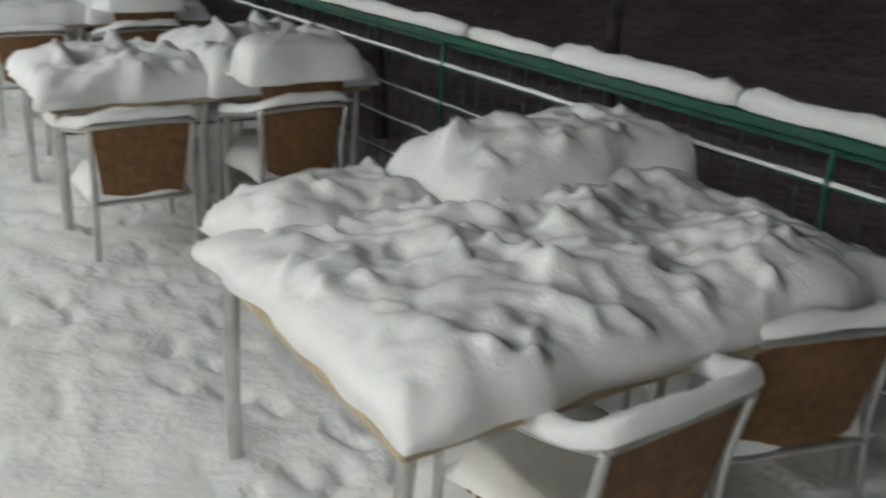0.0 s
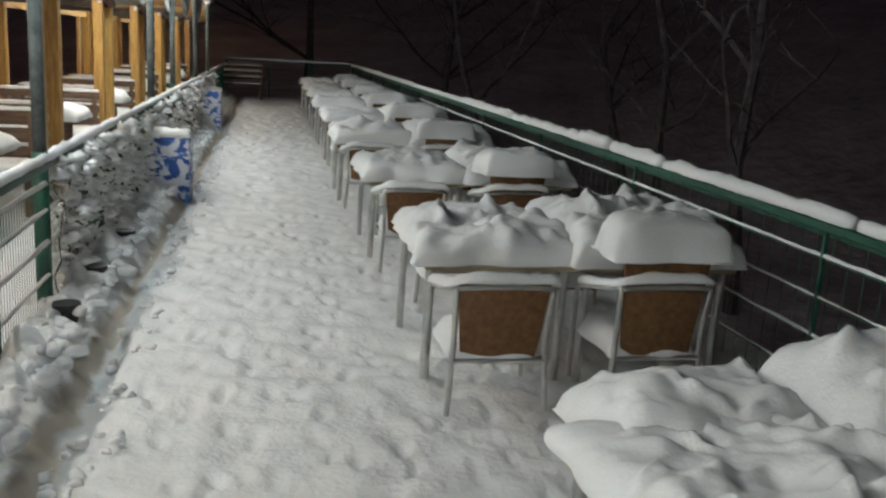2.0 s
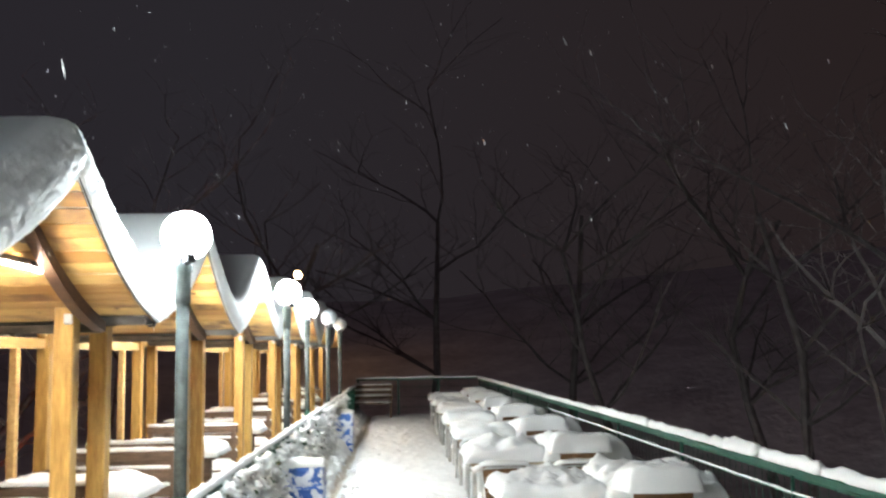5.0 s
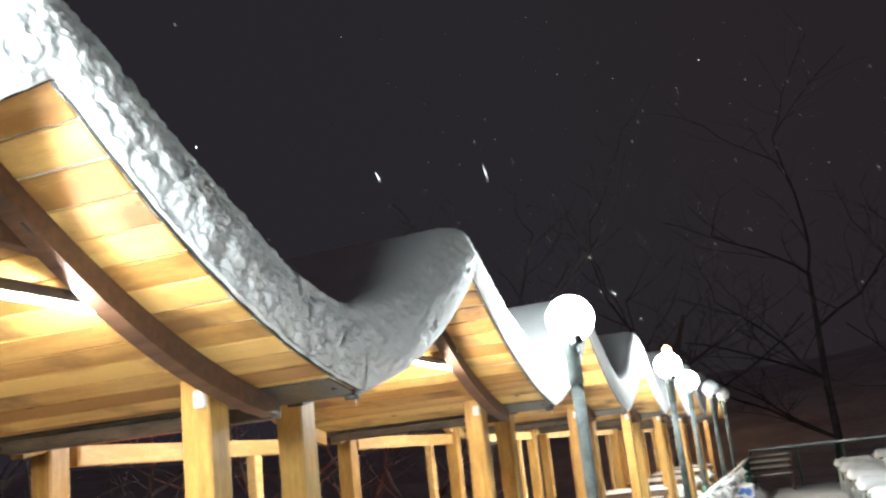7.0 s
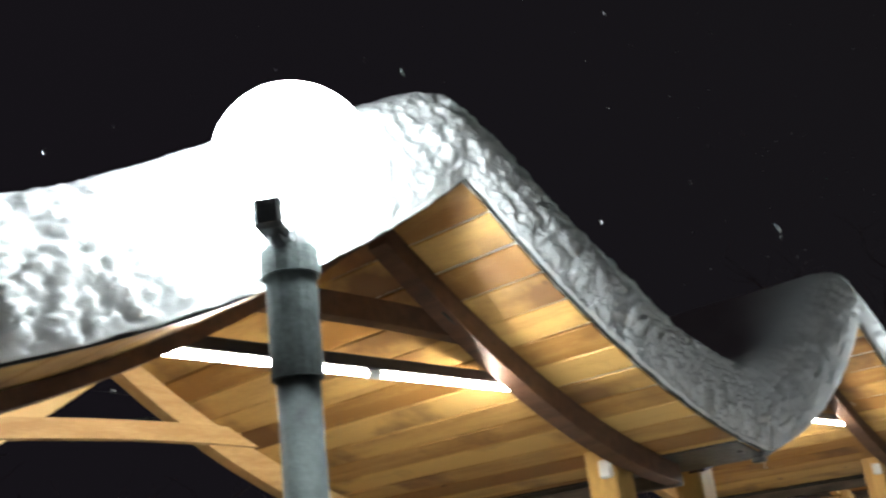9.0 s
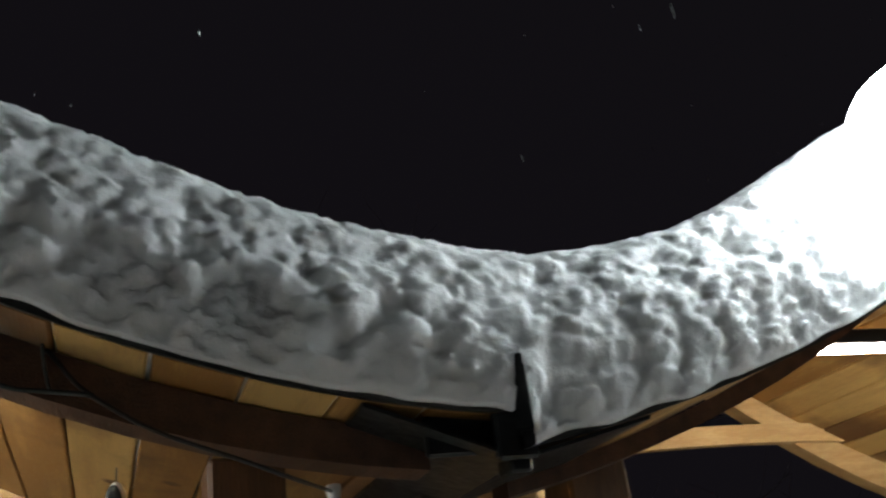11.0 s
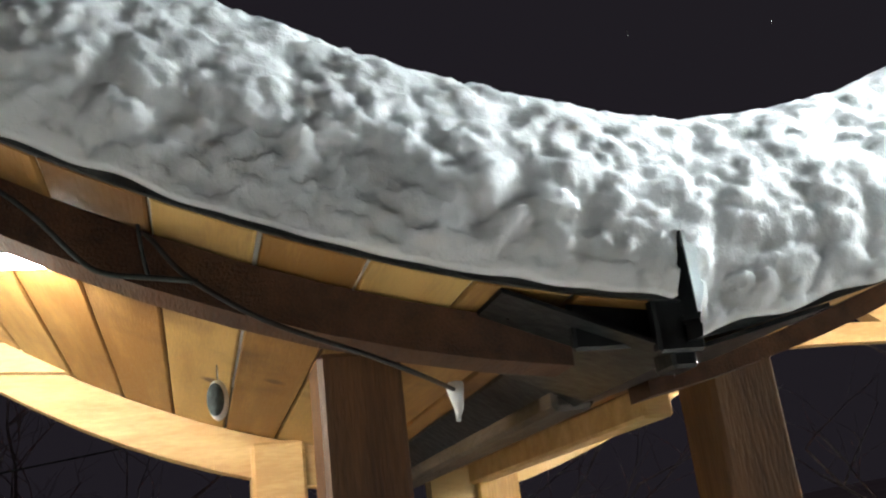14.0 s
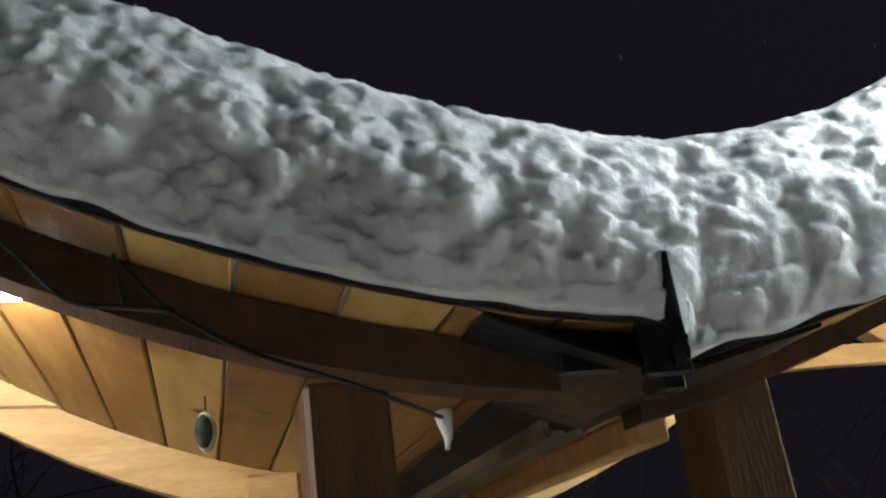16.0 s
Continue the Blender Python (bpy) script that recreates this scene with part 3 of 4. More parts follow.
# ---- strip lights ----
def strip_light():
    t = thing("strip_light", "lit white tubes on a dark bar across the bay", "lamp", "strip lights of the bays")
    bm = bmesh.new()
    box(bm, (-1.985, P / 2, 2.335), (0.04, 1.42, 0.035), bevel=0.004)
    part("bar", bm, BLACK, t)
    for s in (-1, 1):
        bm = bmesh.new()
        tube(bm, [(-1.985, P / 2 + s * 0.02, 2.308), (-1.985, P / 2 + s * 0.66, 2.308)], 0.0085, 8)
        lit = part("tube", bm, TUBE_ON, t, "glowing white tube")
        for e in (0.014, 0.666):
            bm = bmesh.new()
            tube(bm, [(-1.985, P / 2 + s * (e - 0.012), 2.308), (-1.985, P / 2 + s * (e + 0.012), 2.308)], 0.014, 8)
            part("end_cap", bm, WHITE, lit)
    return t


sl = strip_light()
sl.location = (0, Y0, 0)
for k in (-1, 0, 2, 3, 4, 5, 6, 7, 8):
    copy_thing(sl, pose(0, Y0 + (k - 1) * P + (0.14 if k == 0 else 0), 0))


# ---- globe lamps ----
def globe_lamp(x, y, ztop, lit, r=0.152):
    t = thing("globe_lamp", "lit white globe lamp on a galvanised pole" if lit else "unlit white globe lamp on a pole", "street lamp", "globe lamps along the fence", (x, y, 0))
    bm = bmesh.new()
    tube(bm, [(0, 0, -0.1), (0, 0, ztop - 0.22)], 0.039, 16)
    pole = part("pole", bm, GALVANISED, t, smooth=True)
    bm = bmesh.new()
    tube(bm, [(0, 0, ztop - 0.22), (0, 0, ztop - 0.02)], 0.047, 16)
    tube(bm, [(0, 0, ztop - 0.03), (0, 0, ztop + 0.02)], 0.055, 16)
    part("collar", bm, GALVANISED, pole, smooth=False)
    bm = bmesh.new()
    tube(bm, [(0, 0, ztop + 0.0), (0, 0, ztop + 0.07)], 0.045, 12)
    tube(bm, [(0.0, 0.0, ztop + 0.02), (0.05, -0.075, ztop + 0.04)], 0.022, 8)
    box(bm, (0.056, -0.082, ztop + 0.052), (0.055, 0.07, 0.06), Matrix.Rotation(radians(35), 4, "Z"), bevel=0.008)
    part("holder", bm, BLACK, t, "black lamp holder")
    bm = bmesh.new()
    bmesh.ops.create_uvsphere(bm, u_segments=32, v_segments=20, radius=r, matrix=Matrix.Translation((0.012, 0.018, ztop + 0.05 + r)))
    part("globe", bm, GLOBE_ON if lit else GLOBE_OFF, t, "glowing opal globe" if lit else "dark opal globe", smooth=True)
    bm = bmesh.new()
    tube(bm, [(0, 0, -0.1), (0, 0, 0.98)], 0.046, 12)
    part("foot_sleeve", bm, GREEN_PAINT, pole, "green painted lower sleeve", smooth=True)
    return t


globe_lamp(-1.48, 0.822, 2.345, True, 0.155)
# added fill lamp, out of view, continuing the row's spacing with a smaller globe
globe_lamp(-1.50, -4.9, 2.36, True, 0.10)
globe_lamp(-1.30, 5.72, 2.36, True)
globe_lamp(-1.29, 10.9, 2.36, True)
globe_lamp(-1.42, 14.6, 2.36, True)
globe_lamp(-1.29, 17.2, 2.32, False)
globe_lamp(-1.29, 20.6, 2.32, False)


# ---- fences ----
def mesh_fence(name, label, x, y0, y1, posts, rows, top, wires, group, along="y", pw=0.055):
    t = thing(name, label, "fence", group)

    def at(a, z):
        return (x, a, z) if along == "y" else (a, x, z)
    for a in posts:
        bm = bmesh.new()
        box(bm, at(a, top / 2 - 0.05), (pw, pw, top + 0.1), bevel=pw * 0.1)
        part("post", bm, GREEN_PAINT, t)
    bm = bmesh.new()
    box(bm, at((y0 + y1) / 2, top), (0.05, y1 - y0, 0.045) if along == "y" else (y1 - y0, 0.05, 0.045), bevel=0.006)
    part("top_rail", bm, GREEN_PAINT, t)
    for z in rows:
        bm = bmesh.new()
        tube(bm, [at(y0, z), at(y1, z)], 0.006, 6)
        part("rail_wire", bm, GREEN_PAINT, t)
    bm = bmesh.new()
    a = y0
    while a < y1:
        tube(bm, [at(a, min(rows) - 0.2), at(a, top)], 0.0028, 4)
        a += wires
    o = part("wire_mesh", bm, GREEN_PAINT, t)
    o["kind"] = "stuff"
    return t


def line_pts(x, y0, y1, z, step=0.07, seed=0.0, along="y"):
    n = max(2, int((y1 - y0) / step))
    out = []
    for i in range(n + 1):
        a = y0 + (y1 - y0) * i / n
        j = 0.012 * noise.noise(Vector((a * 3, seed, 0)))
        out.append((x + j, a, z) if along == "y" else (a, x + j, z))
    return out


mesh_fence("mesh_fence", "green wire mesh fence laden with snow beside the pavilion", XF, -4.0, YEND, [-3.4, -1.0, 1.0, 2.7, 4.55, 7.4, 9.6, 12.0, 14.4, 16.8, 19.2, 21.6, 24.0, 26.4], (0.22, 0.42, 0.62, 0.78), 0.90, 0.05, "fences")
railing = mesh_fence("railing", "green mesh railing over the dark drop, laden with snow", XR, -4.0, YEND, [-3.2, -0.8, 1.6, 4.0, 6.4, 8.8, 11.2, 13.6, 16.0, 18.4, 20.8, 23.2, 25.6, YEND], (0.20, 0.42, 0.62, 0.83), 0.99, 0.13, "fences", pw=0.022)
mesh_fence("end_railing", "green railing closing the far end of the terrace", YEND, XF, 2.40, [XF + 0.05, 0.0, 1.2], (0.25, 0.55, 0.85), 1.08, 0.10, "fences", along="x")
bm = bmesh.new()
box(bm, (XR + 0.045, 11.8, 0.965), (0.012, 31.6, 0.07))
band = tagged(part("railing_band", bm, GREEN_PAINT), "dark green band along the top of the railing", "band", kind="structure")


RAIL_TURN = Matrix.Translation((2.785, 3.0, -0.045)) @ Euler((0.0036, 0, 0.0130)).to_matrix().to_4x4() @ Matrix.Translation((-XR, -3.0, 0))
railing.matrix_basis = RAIL_TURN
band.matrix_basis = RAIL_TURN


def snow_on(name, pts, r, label, seed, flat=0.8):
    return tagged(part(name, snow_rope(pts, r, seed, flat=flat), SNOW, smooth=True), label, "snow", "snow on the rails")


segs = [(-4, -0.9), (-0.86, 2.0), (2.02, 3.06), (3.1, 3.75), (3.8, 5.9), (5.94, 6.9), (6.95, 7.6), (7.62, 9.8), (9.86, 12.4), (12.45, 16.5), (16.55, 21.0), (21.05, YEND)]
for i, (a, b) in enumerate(segs):
    ridge = snow_on("rail_snow", line_pts(XR, a, b, 1.012, 0.07, i), 0.05 + 0.008 * (i % 3) + (0.03 if i == 6 else 0), "ridge of snow along the railing top", i * 3.7, 0.75)
    ridge.matrix_basis = RAIL_TURN
snow_on("rail_snow", line_pts(XF, -4, YEND, 0.92, 0.08, 3), 0.042, "ridge of snow along the fence top", 50)
snow_on("rail_snow", line_pts(YEND, XF, 2.40, 1.1, 0.1, 5, "x"), 0.05, "ridge of snow along the far railing", 60)
for i, z in enumerate((0.20, 0.42, 0.62, 0.83)):
    ridge = snow_on("wire_snow", line_pts(XR, -2, 16, z + 0.004, 0.09, 20 + i), 0.011 + 0.003 * (i % 2), "thin line of snow on a railing wire", 80 + i)
    ridge.matrix_basis = RAIL_TURN
for i, z in enumerate((0.22, 0.42, 0.62, 0.78)):
    snow_on("wire_snow", line_pts(XF, -2, 12, z + 0.004, 0.09, 30 + i), 0.016 + 0.003 * (i % 2), "thin line of snow on a fence wire", 90 + i)


# ---- tables and chairs ----
def cafe_table(x0, x1, y0, y1, seed, step, h):
    cx, cy = (x0 + x1) / 2, (y0 + y1) / 2
    t = thing("cafe_table", "rectangular cafe table with metal legs standing in the snow", "table", "row of cafe tables", (cx, cy, 0))
    sx, sy = x1 - x0, y1 - y0
    bm = bmesh.new()
    box(bm, (0, 0, 0.625), (sx, sy, 0.03), bevel=0.006)
    part("tabletop", bm, TABLETOP, t)
    leg = None
    for sxx in (-1, 1):
        for syy in (-1, 1):
            if leg is None:
                bm = bmesh.new()
                tube(bm, arc([(0, 0, 0.61), (-0.015, 0, 0.35), (-0.02, 0, -0.1)], 4), 0.022, 10)
                leg = part("leg", bm, ALUMINIUM, t, smooth=True)
                o = leg
            else:
                o = again("leg", leg, t, Matrix())
            o.location = (sxx * (sx / 2 - 0.05), syy * (sy / 2 - 0.06), 0)
    bm = bmesh.new()
    box(bm, (0, 0, 0.59), (sx - 0.16, sy - 0.18, 0.035))
    part("apron", bm, ALUMINIUM, t)
    if not h:
        return
    s = part("table_snow", snow_block(sx + 0.05, sy + 0.05, h, step, seed, 0.075, 0.07), SNOW, smooth=True)
    s.location = (cx, cy, 0.652)
    tagged(s, "lumpy pillow of snow covering a cafe table", "snow", "snow on the tables")


ROWS_T = [(0.845, 2.25, 1.10, 2.22), (0.82, 2.08, 4.38, 5.42), (0.83, 2.08, 7.22, 8.25), (0.78, 2.05, 10.0, 11.0), (0.82, 2.06, 12.8, 13.8), (0.82, 2.06, 15.6, 16.6), (0.84, 2.06, 18.4, 19.4), (0.84, 2.06, 21.2, 22.2), (0.84, 2.06, 24.0, 25.0)]
for i, (a, b, c, d) in enumerate(ROWS_T):
    st = 0.014 if i == 0 else 0.022 if i < 3 else 0.05
    cafe_table(a, a + 0.815, c, d, i * 7.31 + 1, st, (0.15, 0.13, 0.14)[i % 3] if i else 0)
    cafe_table(a + 0.835, a + 1.70, c - 0.02, d + 0.02, i * 5.17 + 3, st, (0.19, 0.21, 0.19)[i % 3] if i else 0)


def cafe_chair(high):
    """Faces +y, back at y = 0."""
    t = thing("cafe_chair", "snowed-in chair with woven brown back and aluminium frame", "chair", "cafe chairs")
    bm = bmesh.new()
    n = 6
    g = []
    for j in range(n + 1):
        v = j / n
        row = []
        for i in range(9):
            u = i / 8 * 2 - 1
            wd = 0.185 + 0.04 * v
            row.append((u * wd, -0.02 - 0.05 * v + 0.02 * u * u, 0.28 + (high - 0.28) * v))
        g.append(row)
    front = [[bm.verts.new(p) for p in r] for r in g]
    back = [[bm.verts.new((p[0], p[1] - 0.014, p[2])) for p in r] for r in g]
    for j in range(n):
        for i in range(8):
            bm.faces.new((front[j][i], front[j + 1][i], front[j + 1][i + 1], front[j][i + 1]))
            bm.faces.new((back[j][i], back[j][i + 1], back[j + 1][i + 1], back[j + 1][i]))
    for j in range(n):
        bm.faces.new((front[j][0], back[j][0], back[j + 1][0], front[j + 1][0]))
        bm.faces.new((front[j][8], front[j + 1][8], back[j + 1][8], back[j][8]))
    for i in range(8):
        bm.faces.new((front[n][i], back[n][i], back[n][i + 1], front[n][i + 1]))
        bm.faces.new((front[0][i], front[0][i + 1], back[0][i + 1], back[0][i]))
    part("backrest", bm, WICKER, t, "brown woven backrest")
    for s in (-1, 1):
        bm = bmesh.new()
        tube(bm, arc([(s * 0.235, -0.07, 0.63), (s * 0.255, 0.05, 0.60), (s * 0.262, 0.25, 0.56), (s * 0.262, 0.40, 0.52), (s * 0.258, 0.45, 0.40), (s * 0.258, 0.46, -0.08)], 5), 0.014, 8)
        part("front_leg", bm, ALUMINIUM, t, smooth=True)
        bm = bmesh.new()
        tube(bm, arc([(s * 0.235, -0.07, 0.63), (s * 0.225, -0.03, 0.35), (s * 0.25, -0.06, -0.08)], 5), 0.014, 8)
        part("rear_leg", bm, ALUMINIUM, t, smooth=True)
    bm = bmesh.new()
    tube(bm, [(-0.235, -0.035, 0.265), (0.235, -0.035, 0.265)], 0.012, 8)
    part("back_bar", bm, ALUMINIUM, t)
    bm = bmesh.new()
    tube(bm, arc([(-0.235, -0.07, 0.63), (-0.1, -0.085, 0.64), (0.1, -0.085, 0.64), (0.235, -0.07, 0.63)], 4), 0.012, 8)
    part("top_tube", bm, ALUMINIUM, t, smooth=True)
    bm = bmesh.new()
    box(bm, (0, 0.21, 0.255), (0.42, 0.42, 0.014), bevel=0.004)
    seat = part("seat", bm, WICKER, t)
    slat = None
    for q in range(5):
        if slat is None:
            bm = bmesh.new()
            box(bm, (0, 0, 0), (0.46, 0.07, 0.016), bevel=0.004)
            slat = part("slat", bm, WICKER, seat)
            slat.location = (0, 0.03 + 0.09 * q, 0.27)
        else:
            again("slat", slat, seat, pose(0, 0.03 + 0.09 * q, 0.27))
    return t


def chair_snow(x, y, turn, heavy, seed):
    m = pose(x, y, 0, 0, 0, turn)
    s = part("seat_snow", snow_block(0.46, 0.45, 0.10, 0.04, seed, 0.03, 0.05), SNOW, smooth=True)
    s.matrix_basis = m @ pose(0, 0.215, 0.282)
    tagged(s, "snow heaped on a chair seat", "snow", "snow on the chairs")
    pts = arc([(-0.262, 0.38, 0.54), (-0.262, 0.2, 0.578), (-0.25, 0.0, 0.615), (-0.2, -0.075, 0.655), (0, -0.08, 0.66), (0.2, -0.075, 0.655), (0.25, 0.0, 0.615), (0.262, 0.2, 0.578), (0.262, 0.38, 0.54)], 6)
    s = part("chair_snow", snow_rope(pts, 0.036, seed, flat=0.9), SNOW, smooth=True)
    s.matrix_basis = m
    tagged(s, "rim of snow along a chair's back and arms", "snow", "snow on the chairs")
    if heavy:
        s = part("chair_snow", snow_block(0.56 + (0.3 if heavy > 1 else 0), 0.32 + (0.3 if heavy > 1 else 0), 0.18 * heavy, 0.025, seed + 5, 0.03, 0.08), SNOW, smooth=True)
        s.matrix_basis = m @ pose(0, 0.05, 0.782 if heavy == 1 else 0.665)
        tagged(s, "thick loaf of snow on top of a chair back", "snow", "snow on the chairs")


s = part("table_snow", snow_block(1.05, 0.50, 0.30, 0.016, 71.0, 0.05, 0.10), SNOW, smooth=True)
s.location = (2.16, 2.26, 0.62)
tagged(s, "high drift of snow over the table edge and the chairs behind it", "snow", "snow on the tables")
s = part("table_snow", snow_block(1.72, 1.19, 0.125, 0.013, 23.4, 0.066, 0.06), SNOW, smooth=True)
s.location = (1.715, 1.68, 0.652)
tagged(s, "one thick lumpy sheet of snow over two joined tables", "snow", "snow on the tables")
s = part("table_snow", snow_block(0.60, 0.42, 0.165, 0.014, 55.0, 0.07, 0.10), SNOW, smooth=True)
s.location = (1.28, 2.30, 0.62)
tagged(s, "heap of snow at the table edge over a hidden chair", "snow", "snow on the tables")
master, tall = cafe_chair(0.65), cafe_chair(0.775)
used = set()
for i, (a, b, c, d) in enumerate(ROWS_T):
    near_side = [(a + 0.31, c - 0.36, 0, 0), (a + 1.12, c - 0.34, 2, 1.0)]
    if i == 0:
        near_side = [(1.44, 1.00, 3, 0), (2.10, 1.10, -16, 0)]
    far_side = [(a + 0.45, d + 0.40, 180, 0), (a + 1.22, d + 0.36, 176, 0.5)] if i else []
    for j, (x, y, turn, heavy) in enumerate(near_side + far_side):
        kind = tall if heavy == 1 else master
        if kind not in used:
            kind.matrix_basis = pose(x, y, 0, 0, 0, turn)
            used.add(kind)
        else:
            copy_thing(kind, pose(x, y, 0, 0, 0, turn))
        chair_snow(x, y, turn, heavy, i * 11.3 + j * 3.1)


# ---- blue crates ----
def crate(x, y, w, d, h, seed):
    t = thing("crate", "blue plastic crate plastered with snow beside the fence", "crate", "blue crates", (x, y, 0))
    bm = bmesh.new()
    box(bm, (0, 0, h / 2 - 0.04), (w, d, h + 0.08), bevel=0.012)
    body = part("body", bm, BLUE, t)
    for z in (0.2, 0.42):
        bm = bmesh.new()
        box(bm, (0, 0, z), (w + 0.02, d + 0.02, 0.03), bevel=0.004)
        part("rib", bm, BLUE, body)
    s = part("crate_snow", snow_block(w + 0.02, d + 0.02, 0.05, 0.04, seed, 0.02), SNOW, smooth=True)
    s.location = (x, y, h + 0.006)
    tagged(s, "thin cap of snow on a crate", "snow")


crate(-1.02, 10.25, 0.44, 0.44, 0.64, 3)
crate(-1.08, 18.6, 0.36, 0.40, 0.68, 5)


# ---- picnic benches in the pavilion ----
def picnic_table():
    t = thing("picnic_table", "weathered wooden picnic table under the pavilion", "picnic table", "picnic tables")
    for i in range(4):
        bm = bmesh.new()
        box(bm, (0, -0.27 + 0.18 * i, 0.70), (1.15, 0.165, 0.04), bevel=0.005)
        part("top_board", bm, WEATHERED, t)
    for s in (-1, 1):
        bm = bmesh.new()
        box(bm, (s * 0.42, 0, 0.34), (0.10, 0.14, 0.72), bevel=0.006)
        part("leg", bm, WEATHERED, t)
    return t


def bench():
    t = thing("bench", "slatted wooden bench with snow on its slats", "bench", "pavilion benches")
    for z in (0.58, 0.74, 0.90):
        bm = bmesh.new()
        box(bm, (0, 0, z), (1.15, 0.03, 0.085), bevel=0.004)
        part("back_slat", bm, WEATHERED, t)
    for y in (0.12, 0.26):
        bm = bmesh.new()
        box(bm, (0, y, 0.42), (1.15, 0.12, 0.035), bevel=0.004)
        part("seat_board", bm, WEATHERED, t)
    for s in (-1, 1):
        bm = bmesh.new()
        box(bm, (s * 0.52, 0.0, 0.45), (0.06, 0.06, 1.0), bevel=0.004)
        part("upright", bm, WEATHERED, t)
        bm = bmesh.new()
        box(bm, (s * 0.52, 0.2, 0.2), (0.06, 0.06, 0.42), bevel=0.004)
        part("leg", bm, WEATHERED, t)
    return t


pt, bn = picnic_table(), bench()
for n_, k in enumerate(range(0, 9)):
    y = Y0 + (k - 0.5) * P
    xx = -2.62
    if n_ == 0:
        pt.matrix_basis = pose(xx, y, 0)
        bn.matrix_basis = pose(xx, y - 1.15, 0)
    else:
        copy_thing(pt, pose(xx, y, 0))
        copy_thing(bn, pose(xx, y - 1.15, 0))
    copy_thing(bn, pose(xx, y + 1.15, 0, 0, 0, 180))
    s = part("picnic_snow", snow_block(1.22, 0.78, 0.15, 0.05, k * 2.3, 0.035, 0.05), SNOW, smooth=True)
    s.location = (xx, y, 0.722)
    tagged(s, "snow cushion on a picnic table", "snow", "snow on the picnic tables")
    for s_, sg in ((-1.15, 1), (1.15, -1)):
        q = part("bench_snow", snow_block(1.15, 0.28, 0.09, 0.06, k * 3.3 + s_, 0.03, 0.05), SNOW, smooth=True)
        q.location = (xx, y + s_ + sg * 0.19, 0.44)
        tagged(q, "snow lying along a bench seat", "snow", "snow on the benches")
        for zz in (0.63, 0.79):
            q = part("bench_snow", snow_rope([(xx - 0.57 + 0.095 * i, y + s_ + sg * 0.012, zz) for i in range(13)], 0.02, k + s_ + zz), SNOW, smooth=True)
            tagged(q, "line of snow on a bench slat", "snow", "snow on the benches")
        q = part("bench_snow", snow_rope([(xx - 0.57 + 0.095 * i, y + s_, 0.945) for i in range(13)], 0.03, k + s_), SNOW, smooth=True)
        tagged(q, "ridge of snow on a bench back", "snow", "snow on the benches")

tagged(copy_thing(bn, pose(-0.75, 27.25, 0, 0, 0, 180)), "slatted wooden bench with snow against the end railing")
for z_ in (0.44, 0.63, 0.79, 0.95):
    q = part("bench_snow", snow_rope([(-1.3 + 0.1 * i, 27.2 - (0.19 if z_ < 0.5 else 0.02), z_) for i in range(12)], 0.03, z_ * 9), SNOW, smooth=True)
    tagged(q, "ridge of snow on a bench slat", "snow", "snow on the benches")


# ---- hanging things at the eave ----
def cable(name, pts, r, label, mat=None):
    bm = bmesh.new()
    tube(bm, arc(pts, 6), r, 6)
    return tagged(part(name, bm, mat or BLACK, smooth=True), label, "cable", "cables under the eave")


XC = XE - 0.095              # cables hang just in front of the rafter
cable("cable", [(XC - 0.05, -0.95, 2.40), (XC, -0.80, 2.275), (XC, -0.73, 2.202), (XC, -0.70, 2.184), (XC, -0.655, 2.178), (XC, -0.60, 2.171)], 0.0035, "thin pale cable looped under the front rafter", GALVANISED)
cable("cable", [(XC - 0.05, -0.667, 2.25), (XC, -0.655, 2.229), (XC, -0.618, 2.183), (XC, -0.564, 2.143), (XC, -0.508, 2.112), (XC, -0.408, 2.072), (XC - 0.06, -0.33, 2.055), (-1.95, -0.226, 2.072)], 0.0035, "thin dark cable slung to the post")
cable("cable", [(XC - 0.05, -0.668, 2.26), (XC, -0.666, 2.24), (XC, -0.661, 2.205), (XC, -0.655, 2.180)], 0.0025, "short loop of pale cable", GALVANISED)
cable("cable", [(XC - 0.05, -0.66, 2.24), (XC, -0.652, 2.226), (XC, -0.633, 2.201), (XC, -0.606, 2.168)], 0.0025, "short loop of pale cable", GALVANISED)
cable("cable", [(-1.90, 1.75, 2.49), (-1.90, 2.05, 2.33), (-1.90, 2.25, 2.26), (-1.895, 2.36, 2.17), (-1.90, 2.6, 2.13)], 0.005, "cable stapled along the rafter", GALVANISED)
cable("cable", [(-9.0, -5.0, 2.55), (-8.0, -2.0, 2.78), (-8.0, 1.5, 3.2), (-8.2, 14.0, 4.6)], 0.008, "power line behind the pavilion", GALVANISED)
sp = thing("hanging_speaker", "oval grey disc with a white rim hanging on a wire", "speaker", "", (-2.29, -0.565, 2.145))
bm = bmesh.new()
bmesh.ops.create_uvsphere(bm, u_segments=20, v_segments=10, radius=1.0, matrix=Matrix.Rotation(radians(35), 4, "Z") @ Matrix.Diagonal((0.012, 0.022, 0.037, 1)))
rim = part("rim", bm, WHITE, sp, "white rim", smooth=True)
bm = bmesh.new()
bmesh.ops.create_uvsphere(bm, u_segments=20, v_segments=10, radius=1.0, matrix=Matrix.Translation((0.006, -0.004, 0)) @ Matrix.Rotation(radians(35), 4, "Z") @ Matrix.Diagonal((0.012, 0.018, 0.031, 1)))
part("disc", bm, GALVANISED, rim, "grey face", smooth=True)
bm = bmesh.new()
tube(bm, [(0, 0, 0.03), (0.004, 0, 0.12)], 0.0015, 5)
part("wire", bm, GALVANISED, sp)
bm = bmesh.new()
